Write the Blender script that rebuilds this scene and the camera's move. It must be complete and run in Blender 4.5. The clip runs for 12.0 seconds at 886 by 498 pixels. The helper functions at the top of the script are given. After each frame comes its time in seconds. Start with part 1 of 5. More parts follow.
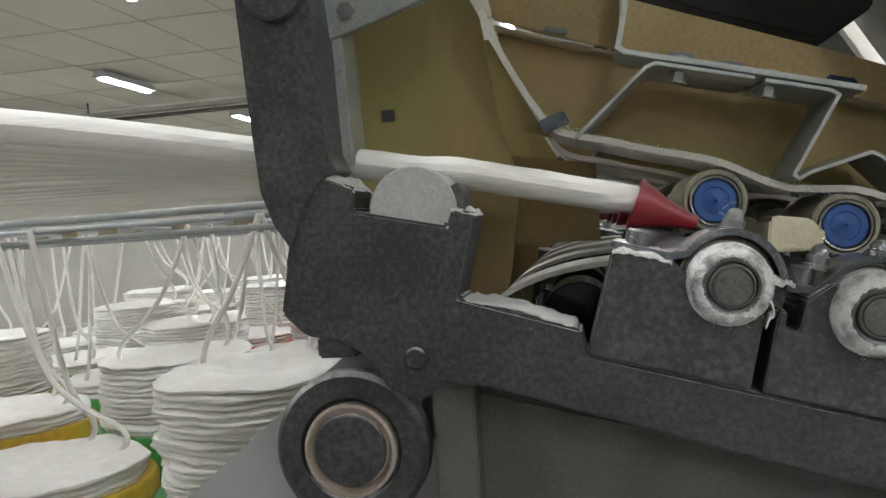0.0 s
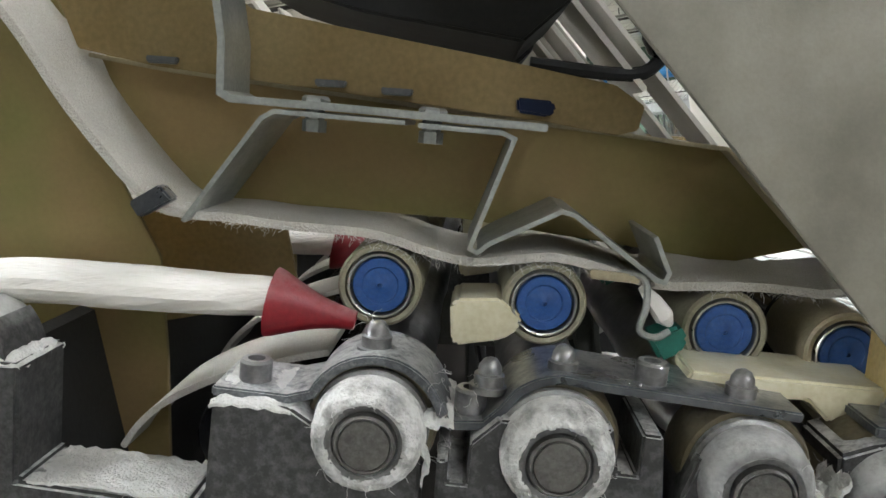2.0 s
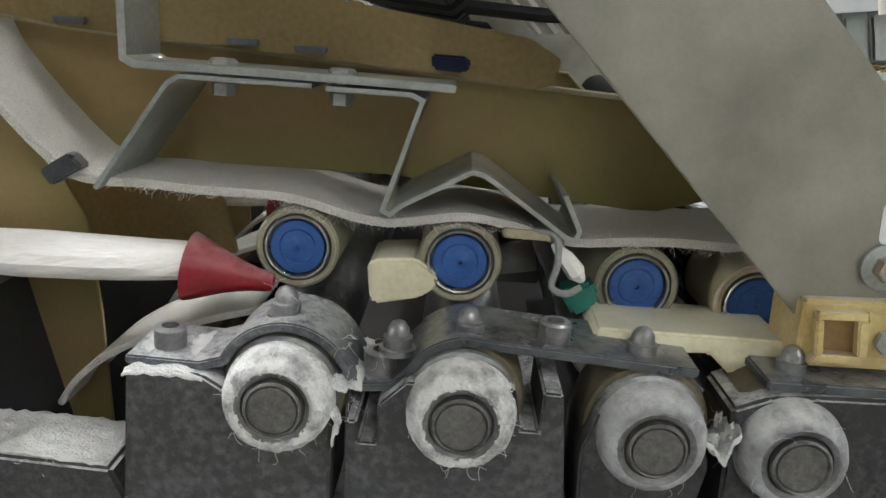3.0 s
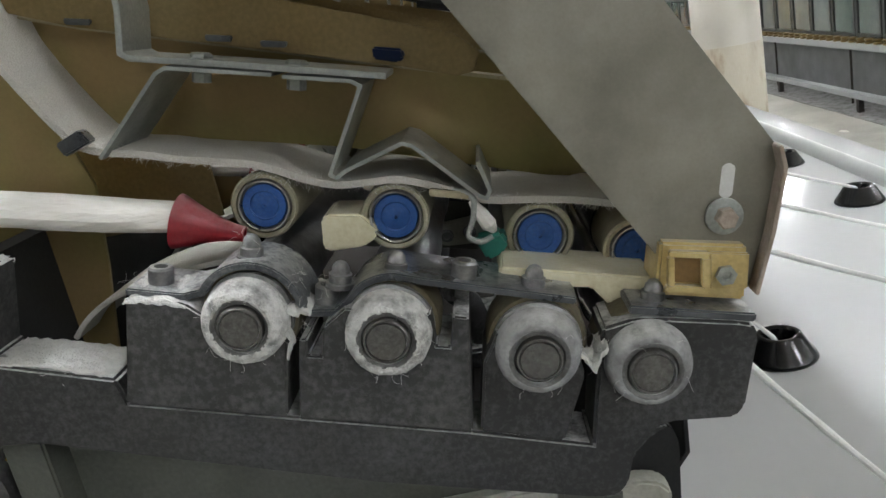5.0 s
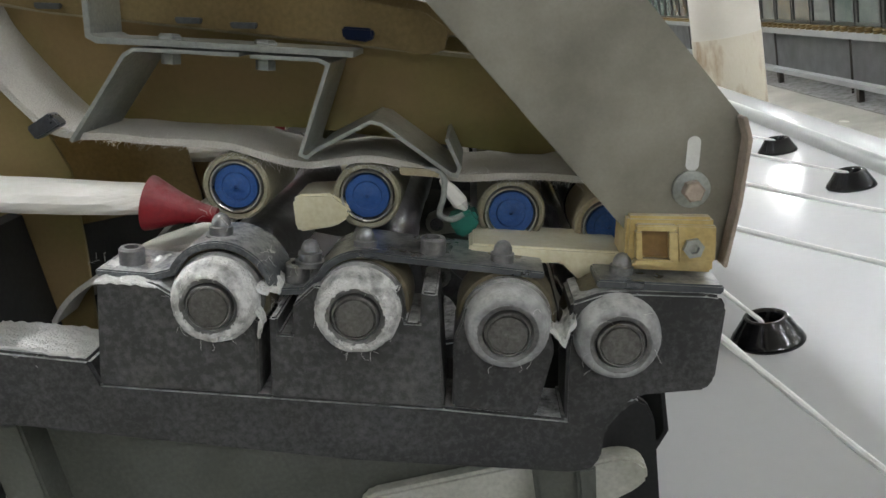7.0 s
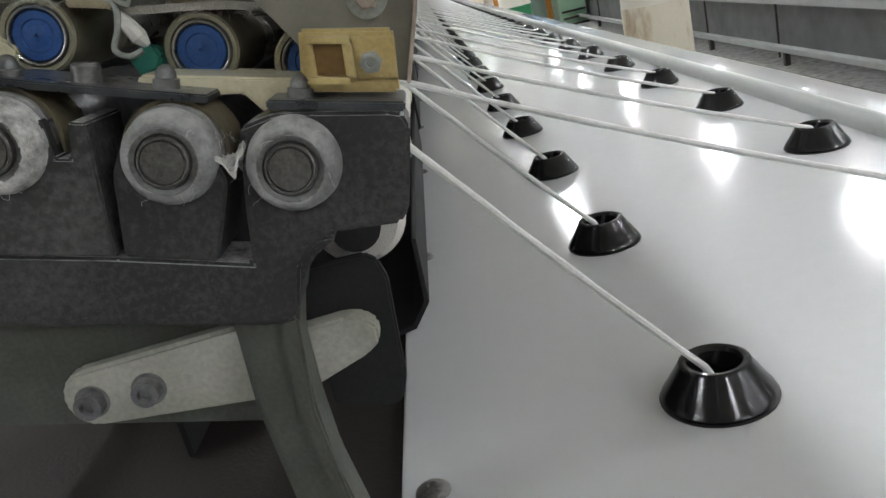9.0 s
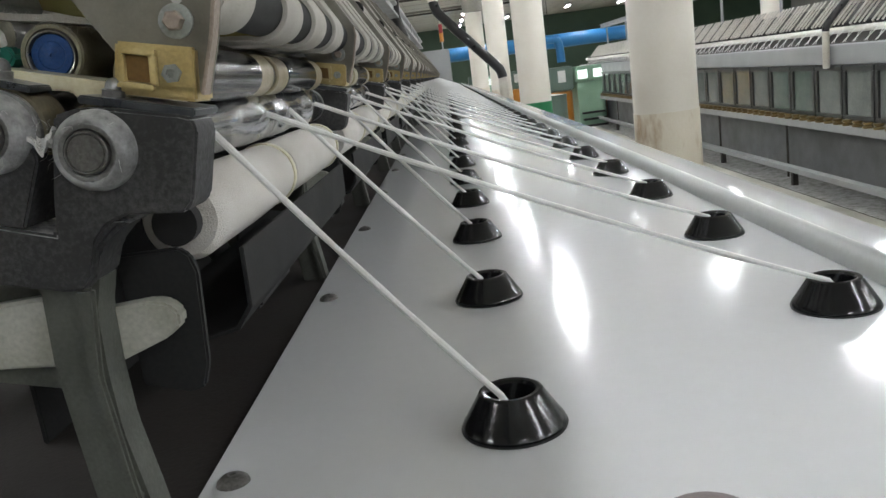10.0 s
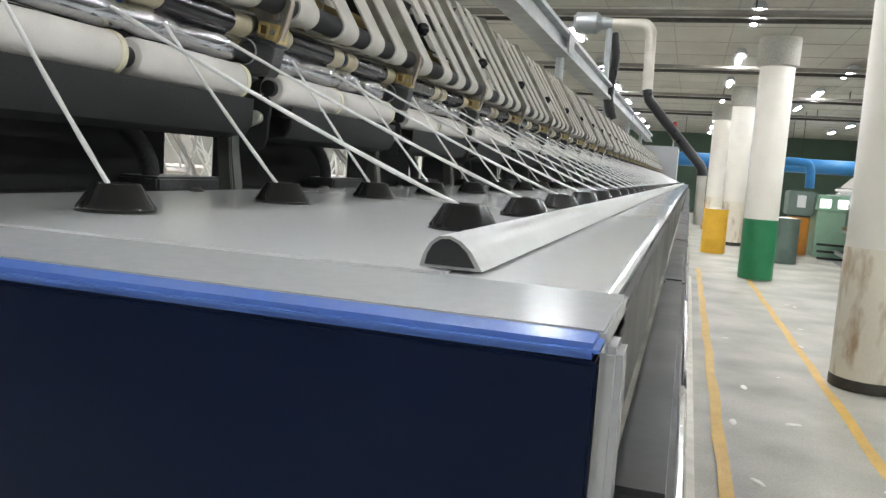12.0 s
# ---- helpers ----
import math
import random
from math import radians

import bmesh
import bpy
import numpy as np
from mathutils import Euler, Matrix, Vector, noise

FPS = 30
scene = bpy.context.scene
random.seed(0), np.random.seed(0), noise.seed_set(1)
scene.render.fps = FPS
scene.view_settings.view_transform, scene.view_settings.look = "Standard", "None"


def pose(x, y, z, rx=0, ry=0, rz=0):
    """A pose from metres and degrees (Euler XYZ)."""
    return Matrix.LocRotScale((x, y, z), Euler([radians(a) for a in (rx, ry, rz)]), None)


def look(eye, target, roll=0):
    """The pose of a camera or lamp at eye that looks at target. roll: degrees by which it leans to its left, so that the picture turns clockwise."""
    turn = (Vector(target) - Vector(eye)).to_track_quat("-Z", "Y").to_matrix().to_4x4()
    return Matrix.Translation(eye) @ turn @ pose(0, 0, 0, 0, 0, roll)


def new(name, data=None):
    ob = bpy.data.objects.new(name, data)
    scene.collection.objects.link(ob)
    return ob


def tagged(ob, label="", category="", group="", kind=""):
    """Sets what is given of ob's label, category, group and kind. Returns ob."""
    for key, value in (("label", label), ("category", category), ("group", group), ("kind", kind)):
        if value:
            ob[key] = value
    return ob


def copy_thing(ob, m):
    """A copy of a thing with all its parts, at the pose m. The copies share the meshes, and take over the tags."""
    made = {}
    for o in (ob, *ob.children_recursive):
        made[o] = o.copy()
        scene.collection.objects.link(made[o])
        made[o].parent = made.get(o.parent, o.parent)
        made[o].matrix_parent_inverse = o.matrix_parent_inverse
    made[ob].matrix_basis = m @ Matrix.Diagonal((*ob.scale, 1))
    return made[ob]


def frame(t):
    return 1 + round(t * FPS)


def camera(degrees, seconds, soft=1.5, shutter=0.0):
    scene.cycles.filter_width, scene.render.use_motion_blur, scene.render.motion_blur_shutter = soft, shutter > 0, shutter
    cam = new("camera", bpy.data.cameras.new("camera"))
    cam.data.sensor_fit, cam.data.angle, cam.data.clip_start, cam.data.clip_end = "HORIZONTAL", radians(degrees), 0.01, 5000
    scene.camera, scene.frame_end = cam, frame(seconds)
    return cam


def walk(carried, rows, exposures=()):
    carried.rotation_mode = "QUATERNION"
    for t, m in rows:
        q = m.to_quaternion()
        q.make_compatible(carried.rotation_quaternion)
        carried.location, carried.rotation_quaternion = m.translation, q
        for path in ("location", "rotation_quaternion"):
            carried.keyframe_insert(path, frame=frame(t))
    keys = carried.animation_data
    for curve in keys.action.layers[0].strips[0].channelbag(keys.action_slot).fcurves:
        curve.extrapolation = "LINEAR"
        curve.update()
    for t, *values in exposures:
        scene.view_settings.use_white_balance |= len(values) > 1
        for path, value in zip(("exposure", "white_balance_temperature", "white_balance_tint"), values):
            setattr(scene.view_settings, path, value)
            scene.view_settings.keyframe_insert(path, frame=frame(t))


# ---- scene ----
cam = camera(58.7, 12.0)
PATH = [
    (0, (-0.312, -0.355, 0.227), (-0.676, 1.611, 0.165), -4.0),
    (0.5, (-0.298, -0.323, 0.234), (-0.498, 1.666, 0.185), -5.5),
    (1, (-0.27, -0.297, 0.251), (-0.361, 1.696, 0.111), -7.1),
    (1.5, (-0.245, -0.28, 0.26), (-0.362, 1.701, 0.006), -8.5),
    (2, (-0.226, -0.259, 0.272), (-0.363, 1.713, -0.033), -9.6),
    (2.5, (-0.212, -0.255, 0.276), (-0.379, 1.689, -0.16), -10.4),
    (3, (-0.202, -0.258, 0.28), (-0.348, 1.672, -0.224), -10.8),
    (3.2, (-0.202, -0.261, 0.28), (-0.369, 1.663, -0.24), -11.0),
    (5, (-0.173, -0.312, 0.281), (-0.358, 1.602, -0.267), -11.5),
    (5.5, (-0.166, -0.31, 0.275), (-0.346, 1.602, -0.282), -11.4),
    (6, (-0.167, -0.317, 0.274), (-0.349, 1.596, -0.282), -11.7),
    (6.5, (-0.165, -0.315, 0.272), (-0.345, 1.596, -0.289), -11.6),
    (6.7, (-0.164, -0.314, 0.273), (-0.346, 1.596, -0.291), -11.8),
    (8.3, (-0.154, -0.316, 0.267), (-0.392, 1.607, -0.23), -13.9),
    (8.5, (-0.134, -0.311, 0.247), (-0.316, 1.605, -0.3), -14.1),
    (8.7, (-0.114, -0.309, 0.225), (-0.249, 1.595, -0.371), -13.7),
    (9, (-0.09, -0.305, 0.202), (-0.169, 1.592, -0.426), -13.9),
    (9.5, (-0.053, -0.316, 0.186), (-0.124, 1.586, -0.429), -12.4),
    (10, (-0.012, -0.349, 0.171), (-0.072, 1.605, -0.254), -7.7),
    (10.5, (0.034, -0.375, 0.131), (0.049, 1.61, -0.117), -2.6),
    (11, (0.047, -0.39, 0.111), (0.066, 1.603, -0.064), -0.3),
    (11.3, (0.079, -0.414, 0.101), (0.006, 1.579, -0.05), 1.2),
    (11.5, (0.139, -0.444, 0.091), (-0.059, 1.54, -0.062), 1.6),
    (12, (0.355, -0.428, 0.050), (-0.225, 1.473, -0.162), 3.9),
]
walk(cam, [(t, look(eye, target, roll)) for t, eye, target, roll in PATH], exposures=[(0, 0.12), (0.5, 0.2), (1.0, 0.38), (1.5, 0.42), (2.5, 0.55), (3.2, 0.45), (4.9, 0.1), (6.7, 0.12), (8.5, 0.14), (9.0, -0.1), (9.5, -0.2), (10.0, -0.18), (11.0, -0.15), (11.5, -0.22), (12.0, 0.18)])

# ---- world and exposure ----
world = bpy.data.worlds.new("world")
scene.world = world
world.use_nodes = True
world.node_tree.nodes["Background"].inputs[0].default_value = (0.6, 0.65, 0.7, 1)
world.node_tree.nodes["Background"].inputs[1].default_value = 0.15

FLOOR, CEIL = -1.6, 2.65
BAY, BAYS = 0.44, 30
LAMP_STRENGTH = 165.0
DK = 0.0055  # top of the table


# ---- materials ----
def mat(name, col, rough=0.5, metal=0.0, col2=None, scale=40.0, bump=0.15, fine=600.0, lint=0.0, mix=0.5, contrast=0.25,
        linty=0.0, spec=0.5, transmission=0.0, rvar=0.15, stretch=(1, 1, 1), grit=0.3, lscale=160.0):
    """A procedural surface: broad stains of col2, fine grain, optional lint settled on upward faces and stuck all over (linty)."""
    m = bpy.data.materials.new(name)
    m.use_nodes = True
    nt = m.node_tree
    N, L = nt.nodes, nt.links
    b = N["Principled BSDF"]
    b.inputs["Metallic"].default_value = metal
    b.inputs["Specular IOR Level"].default_value = spec
    b.inputs["Transmission Weight"].default_value = transmission
    tc = N.new("ShaderNodeTexCoord")
    mp = N.new("ShaderNodeMapping")
    mp.inputs["Scale"].default_value = stretch
    L.new(tc.outputs["Object"], mp.inputs[0])
    broad = N.new("ShaderNodeTexNoise")
    broad.inputs["Scale"].default_value = scale
    broad.inputs["Detail"].default_value = 5
    grain = N.new("ShaderNodeTexNoise")
    grain.inputs["Scale"].default_value = fine
    grain.inputs["Detail"].default_value = 3
    L.new(mp.outputs[0], broad.inputs["Vector"])
    L.new(mp.outputs[0], grain.inputs["Vector"])
    ramp = N.new("ShaderNodeMapRange")
    ramp.inputs["From Min"].default_value, ramp.inputs["From Max"].default_value = mix - contrast, mix + contrast
    L.new(broad.outputs["Fac"], ramp.inputs["Value"])
    c = N.new("ShaderNodeMix")
    c.data_type = "RGBA"
    c.inputs[6].default_value = (*col, 1)
    c.inputs[7].default_value = (*(col2 or tuple(x * 0.8 for x in col)), 1)
    L.new(ramp.outputs[0], c.inputs[0])
    g = N.new("ShaderNodeMix")
    g.data_type, g.blend_type = "RGBA", "OVERLAY"
    g.inputs[0].default_value = grit
    L.new(c.outputs[2], g.inputs[6])
    L.new(grain.outputs["Fac"], g.inputs[7])
    out = g.outputs[2]
    if lint or linty:
        geo = N.new("ShaderNodeNewGeometry")
        sep = N.new("ShaderNodeSeparateXYZ")
        L.new(geo.outputs["Normal"], sep.inputs[0])
        up = N.new("ShaderNodeMapRange")
        up.inputs["From Min"].default_value, up.inputs["From Max"].default_value = 0.25, 0.9
        up.inputs["To Max"].default_value = lint
        L.new(sep.outputs["Z"], up.inputs["Value"])
        fl = N.new("ShaderNodeTexNoise")
        fl.inputs["Scale"].default_value = lscale
        fl.inputs["Detail"].default_value = 9
        fl.inputs["Roughness"].default_value = 0.72
        L.new(tc.outputs["Object"], fl.inputs["Vector"])
        bed = N.new("ShaderNodeMapRange")
        bed.inputs["From Min"].default_value, bed.inputs["From Max"].default_value = 0.33, 0.56
        L.new(fl.outputs["Fac"], bed.inputs["Value"])
        fleck = N.new("ShaderNodeMapRange")
        fleck.inputs["From Min"].default_value, fleck.inputs["From Max"].default_value = 0.44, 0.86
        fleck.inputs["To Max"].default_value = linty
        fz = N.new("ShaderNodeTexNoise")
        fz.inputs["Scale"].default_value = lscale * 3.2
        fz.inputs["Detail"].default_value = 6
        fz.inputs["Roughness"].default_value = 0.7
        L.new(tc.outputs["Object"], fz.inputs["Vector"])
        pat = N.new("ShaderNodeTexNoise")
        pat.inputs["Scale"].default_value = 38.0
        pat.inputs["Detail"].default_value = 3
        L.new(tc.outputs["Object"], pat.inputs["Vector"])
        both = N.new("ShaderNodeMath")
        both.operation = "MULTIPLY_ADD"
        both.inputs[1].default_value, both.inputs[2].default_value = 0.45, -0.225
        L.new(pat.outputs["Fac"], both.inputs[0])
        both2 = N.new("ShaderNodeMath")
        both2.operation = "ADD"
        L.new(both.outputs[0], both2.inputs[0])
        L.new(fz.outputs["Fac"], both2.inputs[1])
        L.new(both2.outputs[0], fleck.inputs["Value"])
        top = N.new("ShaderNodeMath")
        top.operation, top.use_clamp = "MULTIPLY", True
        L.new(up.outputs[0], top.inputs[0])
        L.new(bed.outputs[0], top.inputs[1])
        mul = N.new("ShaderNodeMath")
        mul.operation, mul.use_clamp = "ADD", True
        L.new(top.outputs[0], mul.inputs[0])
        L.new(fleck.outputs[0], mul.inputs[1])
        lm = N.new("ShaderNodeMix")
        lm.data_type = "RGBA"
        lm.inputs[7].default_value = (0.66, 0.67, 0.66, 1)
        L.new(mul.outputs[0], lm.inputs[0])
        L.new(out, lm.inputs[6])
        out = lm.outputs[2]
    L.new(out, b.inputs["Base Color"])
    rr = N.new("ShaderNodeMapRange")
    rr.inputs["To Min"].default_value, rr.inputs["To Max"].default_value = max(0.02, rough - rvar), min(1, rough + rvar)
    L.new(broad.outputs["Fac"], rr.inputs["Value"])
    L.new(rr.outputs[0], b.inputs["Roughness"])
    if bump:
        bp = N.new("ShaderNodeBump")
        bp.inputs["Strength"].default_value = bump
        bp.inputs["Distance"].default_value = 0.001
        L.new(grain.outputs["Fac"], bp.inputs["Height"])
        L.new(bp.outputs[0], b.inputs["Normal"])
    return m


def glow(name, col, strength):
    m = bpy.data.materials.new(name)
    m.use_nodes = True
    b = m.node_tree.nodes["Principled BSDF"]
    b.inputs["Base Color"].default_value = (*col, 1)
    b.inputs["Emission Color"].default_value = (*col, 1)
    b.inputs["Emission Strength"].default_value = strength
    return m


M_CAST = mat("dark_cast_iron", (0.017, 0.017, 0.018), 0.55, 0.0, (0.030, 0.030, 0.030), 24, 0.2, 600, lint=0.95, linty=0.12, lscale=130, grit=0.12)
M_CASTL = mat("linty_cast_iron", (0.030, 0.030, 0.030), 0.65, 0.0, (0.048, 0.048, 0.047), 40, 0.6, 330, lint=1.0, linty=0.17, lscale=110, grit=0.12)
M_STRAP = mat("blackened_steel", (0.06, 0.068, 0.08), 0.3, 0.75, (0.15, 0.16, 0.175), 60, 0.2, 700, lint=0.45, linty=0.04)
M_STRAPL = mat("linty_steel_strap", (0.07, 0.078, 0.09), 0.45, 0.5, (0.15, 0.16, 0.17), 60, 0.3, 700, lint=0.75, linty=0.35, lscale=240)
M_SCREW = mat("oiled_screw_steel", (0.16, 0.16, 0.17), 0.35, 0.8, (0.3, 0.3, 0.3), 200, 0.15, 900, lint=0.5)
M_NUT = mat("nut_steel", (0.2, 0.2, 0.2), 0.5, 0.45, (0.34, 0.34, 0.33), 180, 0.4, 800, lint=0.95, linty=0.5)
M_NUTC = mat("clean_nut_steel", (0.10, 0.10, 0.10), 0.38, 0.4, (0.17, 0.17, 0.165), 150, 0.25, 800, lint=0.95, linty=0.25)
M_SHAFT = mat("shaft_end_steel", (0.075, 0.072, 0.068), 0.42, 0.4, (0.12, 0.115, 0.105), 160, 0.3, 700, linty=0.2)
M_CHROME = mat("polished_roller_steel", (0.62, 0.63, 0.65), 0.18, 1.0, (0.5, 0.5, 0.52), 30, 0.05, 300, rvar=0.08)
M_FLUTE = mat("fluted_roller_steel", (0.42, 0.43, 0.45), 0.35, 1.0, (0.3, 0.3, 0.32), 60, 0.3, 300)
M_BLUE = mat("blue_plastic", (0.012, 0.066, 0.25), 0.5, 0, (0.018, 0.085, 0.28), 120, 0.1, 900, linty=0.05)
M_COT = mat("khaki_rubber_cot", (0.30, 0.285, 0.20), 0.6, 0, (0.24, 0.225, 0.16), 90, 0.2, 900)
M_COTL = mat("cream_rubber_cot", (0.42, 0.37, 0.25), 0.42, 0, (0.34, 0.30, 0.2), 60, 0.1, 900)
M_RING = mat("roller_ring_steel", (0.45, 0.45, 0.43), 0.3, 0.9, None, 100, 0.05)
M_BLACK = mat("black_glossy_plastic", (0.008, 0.008, 0.009), 0.16, 0, (0.012, 0.012, 0.013), 60, 0.02, 300, rvar=0.06)
M_DARK = mat("dark_rubber", (0.012, 0.012, 0.013), 0.5, 0, (0.02, 0.02, 0.02), 60, 0.1)
M_FELT = mat("white_clearer_felt", (0.62, 0.60, 0.55), 0.95, 0, (0.5, 0.48, 0.43), 35, 0.9, 1500, spec=0.1)
M_CLEAR = mat("white_plush_roller_cloth", (0.76, 0.74, 0.70), 0.95, 0, (0.66, 0.63, 0.58), 22, 0.8, 1300, spec=0.1)
M_SLIVER = mat("cotton_sliver", (0.84, 0.82, 0.78), 0.9, 0, (0.74, 0.72, 0.67), 50, 0.8, 500, spec=0.1, stretch=(0.15, 1, 1))
M_ROVING = mat("cotton_roving", (0.88, 0.88, 0.86), 0.9, 0, (0.8, 0.8, 0.78), 200, 0.6, 900, spec=0.1)
M_BROWN = mat("yellow_passivated_sheet", (0.315, 0.226, 0.108), 0.34, 0.45, (0.235, 0.22, 0.078), 13, 0.05, 500, rvar=0.16, contrast=0.11, grit=0.1)
M_BROWND = mat("brown_passivated_sheet", (0.22, 0.155, 0.065), 0.38, 0.5, (0.25, 0.19, 0.09), 20, 0.06, 500, contrast=0.14)
M_ZINC = mat("zinc_strip_steel", (0.40, 0.42, 0.40), 0.42, 0.65, (0.3, 0.32, 0.3), 60, 0.15, 700, lint=0.35)
M_PLATE = mat("grey_sheet_steel", (0.32, 0.305, 0.26), 0.45, 0.35, (0.185, 0.175, 0.142), 26, 0.06, 900, lint=0.2, contrast=0.16, grit=0.1)
M_EDGE = mat("worn_edge_steel", (0.33, 0.27, 0.22), 0.5, 0.3, (0.45, 0.38, 0.32), 120, 0.4)
M_YELLOW = mat("amber_nylon", (0.58, 0.47, 0.22), 0.35, 0, (0.46, 0.34, 0.13), 70, 0.15, 600, lint=0.5, contrast=0.15)
# Same amber nylon, darkened to stand for shade in the recessed pocket.
M_AMBERD = mat("pocket_shade_amber_nylon", (0.24, 0.14, 0.04), 0.4, 0, (0.16, 0.09, 0.03), 70, 0.15, 600)
M_CREAM = mat("cream_nylon", (0.80, 0.76, 0.58), 0.4, 0, (0.62, 0.57, 0.38), 50, 0.1, 600, lint=0.2)
M_RED = mat("red_plastic", (0.26, 0.010, 0.020), 0.42, 0, (0.22, 0.01, 0.015), 60, 0.1, 600, lint=0.25)
M_GREEN = mat("green_plastic", (0.015, 0.16, 0.12), 0.4, 0, None, 60, 0.1)
M_PALE = mat("pale_green_painted_iron", (0.095, 0.10, 0.085), 0.55, 0, (0.058, 0.062, 0.05), 30, 0.2, 500, lint=0.3, linty=0.05)
M_LINK = mat("dirty_white_nylon", (0.50, 0.50, 0.45), 0.5, 0, (0.36, 0.36, 0.30), 30, 0.15, 500, contrast=0.15)
M_GUIDE = mat("grey_guide_roll", (0.42, 0.43, 0.41), 0.5, 0, (0.36, 0.37, 0.35), 60, 0.15, 700, lint=0.3)
M_DECK = mat("white_enamel_deck", (0.63, 0.64, 0.645), 0.12, 0, (0.60, 0.61, 0.62), 3, 0.012, 90, rvar=0.04, grit=0.04)
M_STRIP = mat("grey_enamel_strip", (0.42, 0.43, 0.44), 0.22, 0, (0.38, 0.39, 0.40), 5, 0.03, 120, rvar=0.05, grit=0.08)
M_RAIL = mat("white_plastic_rail", (0.43, 0.445, 0.43), 0.34, 0, (0.39, 0.405, 0.39), 6, 0.02, 120, rvar=0.05, grit=0.08)
# One panel blue in two copies: dark front, and a lip lightened for reflection.
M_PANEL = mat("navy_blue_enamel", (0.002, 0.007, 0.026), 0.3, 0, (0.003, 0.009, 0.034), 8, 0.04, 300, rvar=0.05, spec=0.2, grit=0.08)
M_PANELT = mat("reflection_lit_blue_enamel", (0.09, 0.18, 0.52), 0.22, 0, (0.10, 0.2, 0.56), 6, 0.04, 200, rvar=0.06, grit=0.08)
# Brown board taken near black for the shade under the drafting zone.
M_BOARD = mat("shade_darkened_brown_board", (0.010, 0.0075, 0.006), 0.8, 0, (0.020, 0.015, 0.012), 14, 0.3, 400, contrast=0.2)
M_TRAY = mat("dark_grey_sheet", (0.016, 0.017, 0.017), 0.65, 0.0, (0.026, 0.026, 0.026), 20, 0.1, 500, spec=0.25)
M_SENSOR = mat("brown_grey_sensor_shell", (0.16, 0.13, 0.125), 0.4, 0, (0.12, 0.10, 0.1), 60, 0.1, 500)
M_CABLE = mat("dusty_cable", (0.34, 0.32, 0.27), 0.6, 0, (0.24, 0.22, 0.18), 60, 0.2)
M_FLOOR = mat("worn_concrete", (0.47, 0.455, 0.395), 0.55, 0, (0.29, 0.28, 0.24), 1.4, 0.2, 60, contrast=0.2)
# Dirty linty concrete, its colour also lowered for shade beneath the facing frame.
M_SHADED_DIRT = mat("dirty_shaded_concrete", (0.10, 0.092, 0.075), 0.6, 0, (0.055, 0.05, 0.042), 5, 0.4, 90, lint=0.35, contrast=0.2, lscale=14.0)
M_LINE = mat("yellow_floor_paint", (0.62, 0.38, 0.06), 0.5, 0, (0.52, 0.33, 0.08), 6, 0.2, 100)
M_CEIL = mat("grey_ceiling_panel", (0.54, 0.525, 0.47), 0.85, 0, (0.47, 0.455, 0.40), 0.8, 0.1, 30, grit=0.08)
M_CEILJ = mat("ceiling_joint", (0.2, 0.19, 0.165), 0.8, 0, None, 5, 0.1)
M_JOINT = mat("pale_ceiling_joint", (0.37, 0.355, 0.31), 0.85, 0, None, 5, 0.1)
M_COL = mat("cream_painted_concrete", (0.76, 0.73, 0.66), 0.42, 0, (0.69, 0.65, 0.57), 2.2, 0.1, 40, contrast=0.25, grit=0.08)
M_RUST = mat("rusty_stain_paint", (0.70, 0.65, 0.54), 0.5, 0, (0.40, 0.27, 0.15), 7, 0.3, 80, stretch=(1, 1, 0.35), mix=0.64, contrast=0.1, grit=0.15)
M_COLG = mat("green_paint", (0.015, 0.16, 0.06), 0.45, 0, (0.02, 0.2, 0.08), 4, 0.1, 60)
M_BLACKP = mat("black_paint", (0.015, 0.015, 0.015), 0.5, 0, (0.05, 0.04, 0.03), 12, 0.2, 100)
M_WALLG = mat("dark_green_wall", (0.05, 0.085, 0.05), 0.7, 0, (0.04, 0.07, 0.045), 1.2, 0.1, 30)
M_WALL = mat("cream_wall", (0.40, 0.39, 0.35), 0.8, 0, (0.34, 0.33, 0.29), 1.0, 0.1, 30)
M_PIPEW = mat("white_duct", (0.66, 0.64, 0.57), 0.4, 0, (0.5, 0.46, 0.38), 7, 0.15, 90, grit=0.08)
M_PIPEB = mat("blue_duct", (0.012, 0.13, 0.32), 0.4, 0, (0.018, 0.16, 0.36), 2, 0.1, 40)
M_HOSE = mat("black_hose", (0.012, 0.012, 0.013), 0.32, 0, (0.02, 0.02, 0.02), 20, 0.3, 120)
M_ALU = mat("grey_gantry_aluminium", (0.36, 0.38, 0.38), 0.4, 0.5, (0.28, 0.3, 0.3), 9, 0.1, 200, lint=0.3)
M_GREYP = mat("light_grey_machine_paint", (0.34, 0.35, 0.35), 0.4, 0, (0.29, 0.30, 0.30), 3, 0.1, 60, grit=0.08)
# Grey machine paint darkened for the shade below the frame's overhang.
M_SKIRT = mat("shaded_grey_skirt_paint", (0.17, 0.175, 0.18), 0.5, 0, (0.12, 0.122, 0.122), 3, 0.15, 60, contrast=0.2)
M_FRAME = mat("black_window_frame", (0.02, 0.022, 0.022), 0.35, 0, (0.03, 0.03, 0.03), 10, 0.1, 100)
M_PANE = mat("dusty_grey_pane", (0.11, 0.125, 0.118), 0.12, 0, (0.17, 0.185, 0.175), 3, 0.03, 60, rvar=0.06, contrast=0.2)
M_FLAP = mat("polished_grey_sheet", (0.56, 0.59, 0.56), 0.12, 0.3, (0.36, 0.39, 0.37), 4, 0.03, 120, rvar=0.08, contrast=0.2, grit=0.08)
M_MINT = mat("mint_green_machine_paint", (0.28, 0.44, 0.32), 0.45, 0, (0.22, 0.36, 0.26), 3, 0.1, 60)
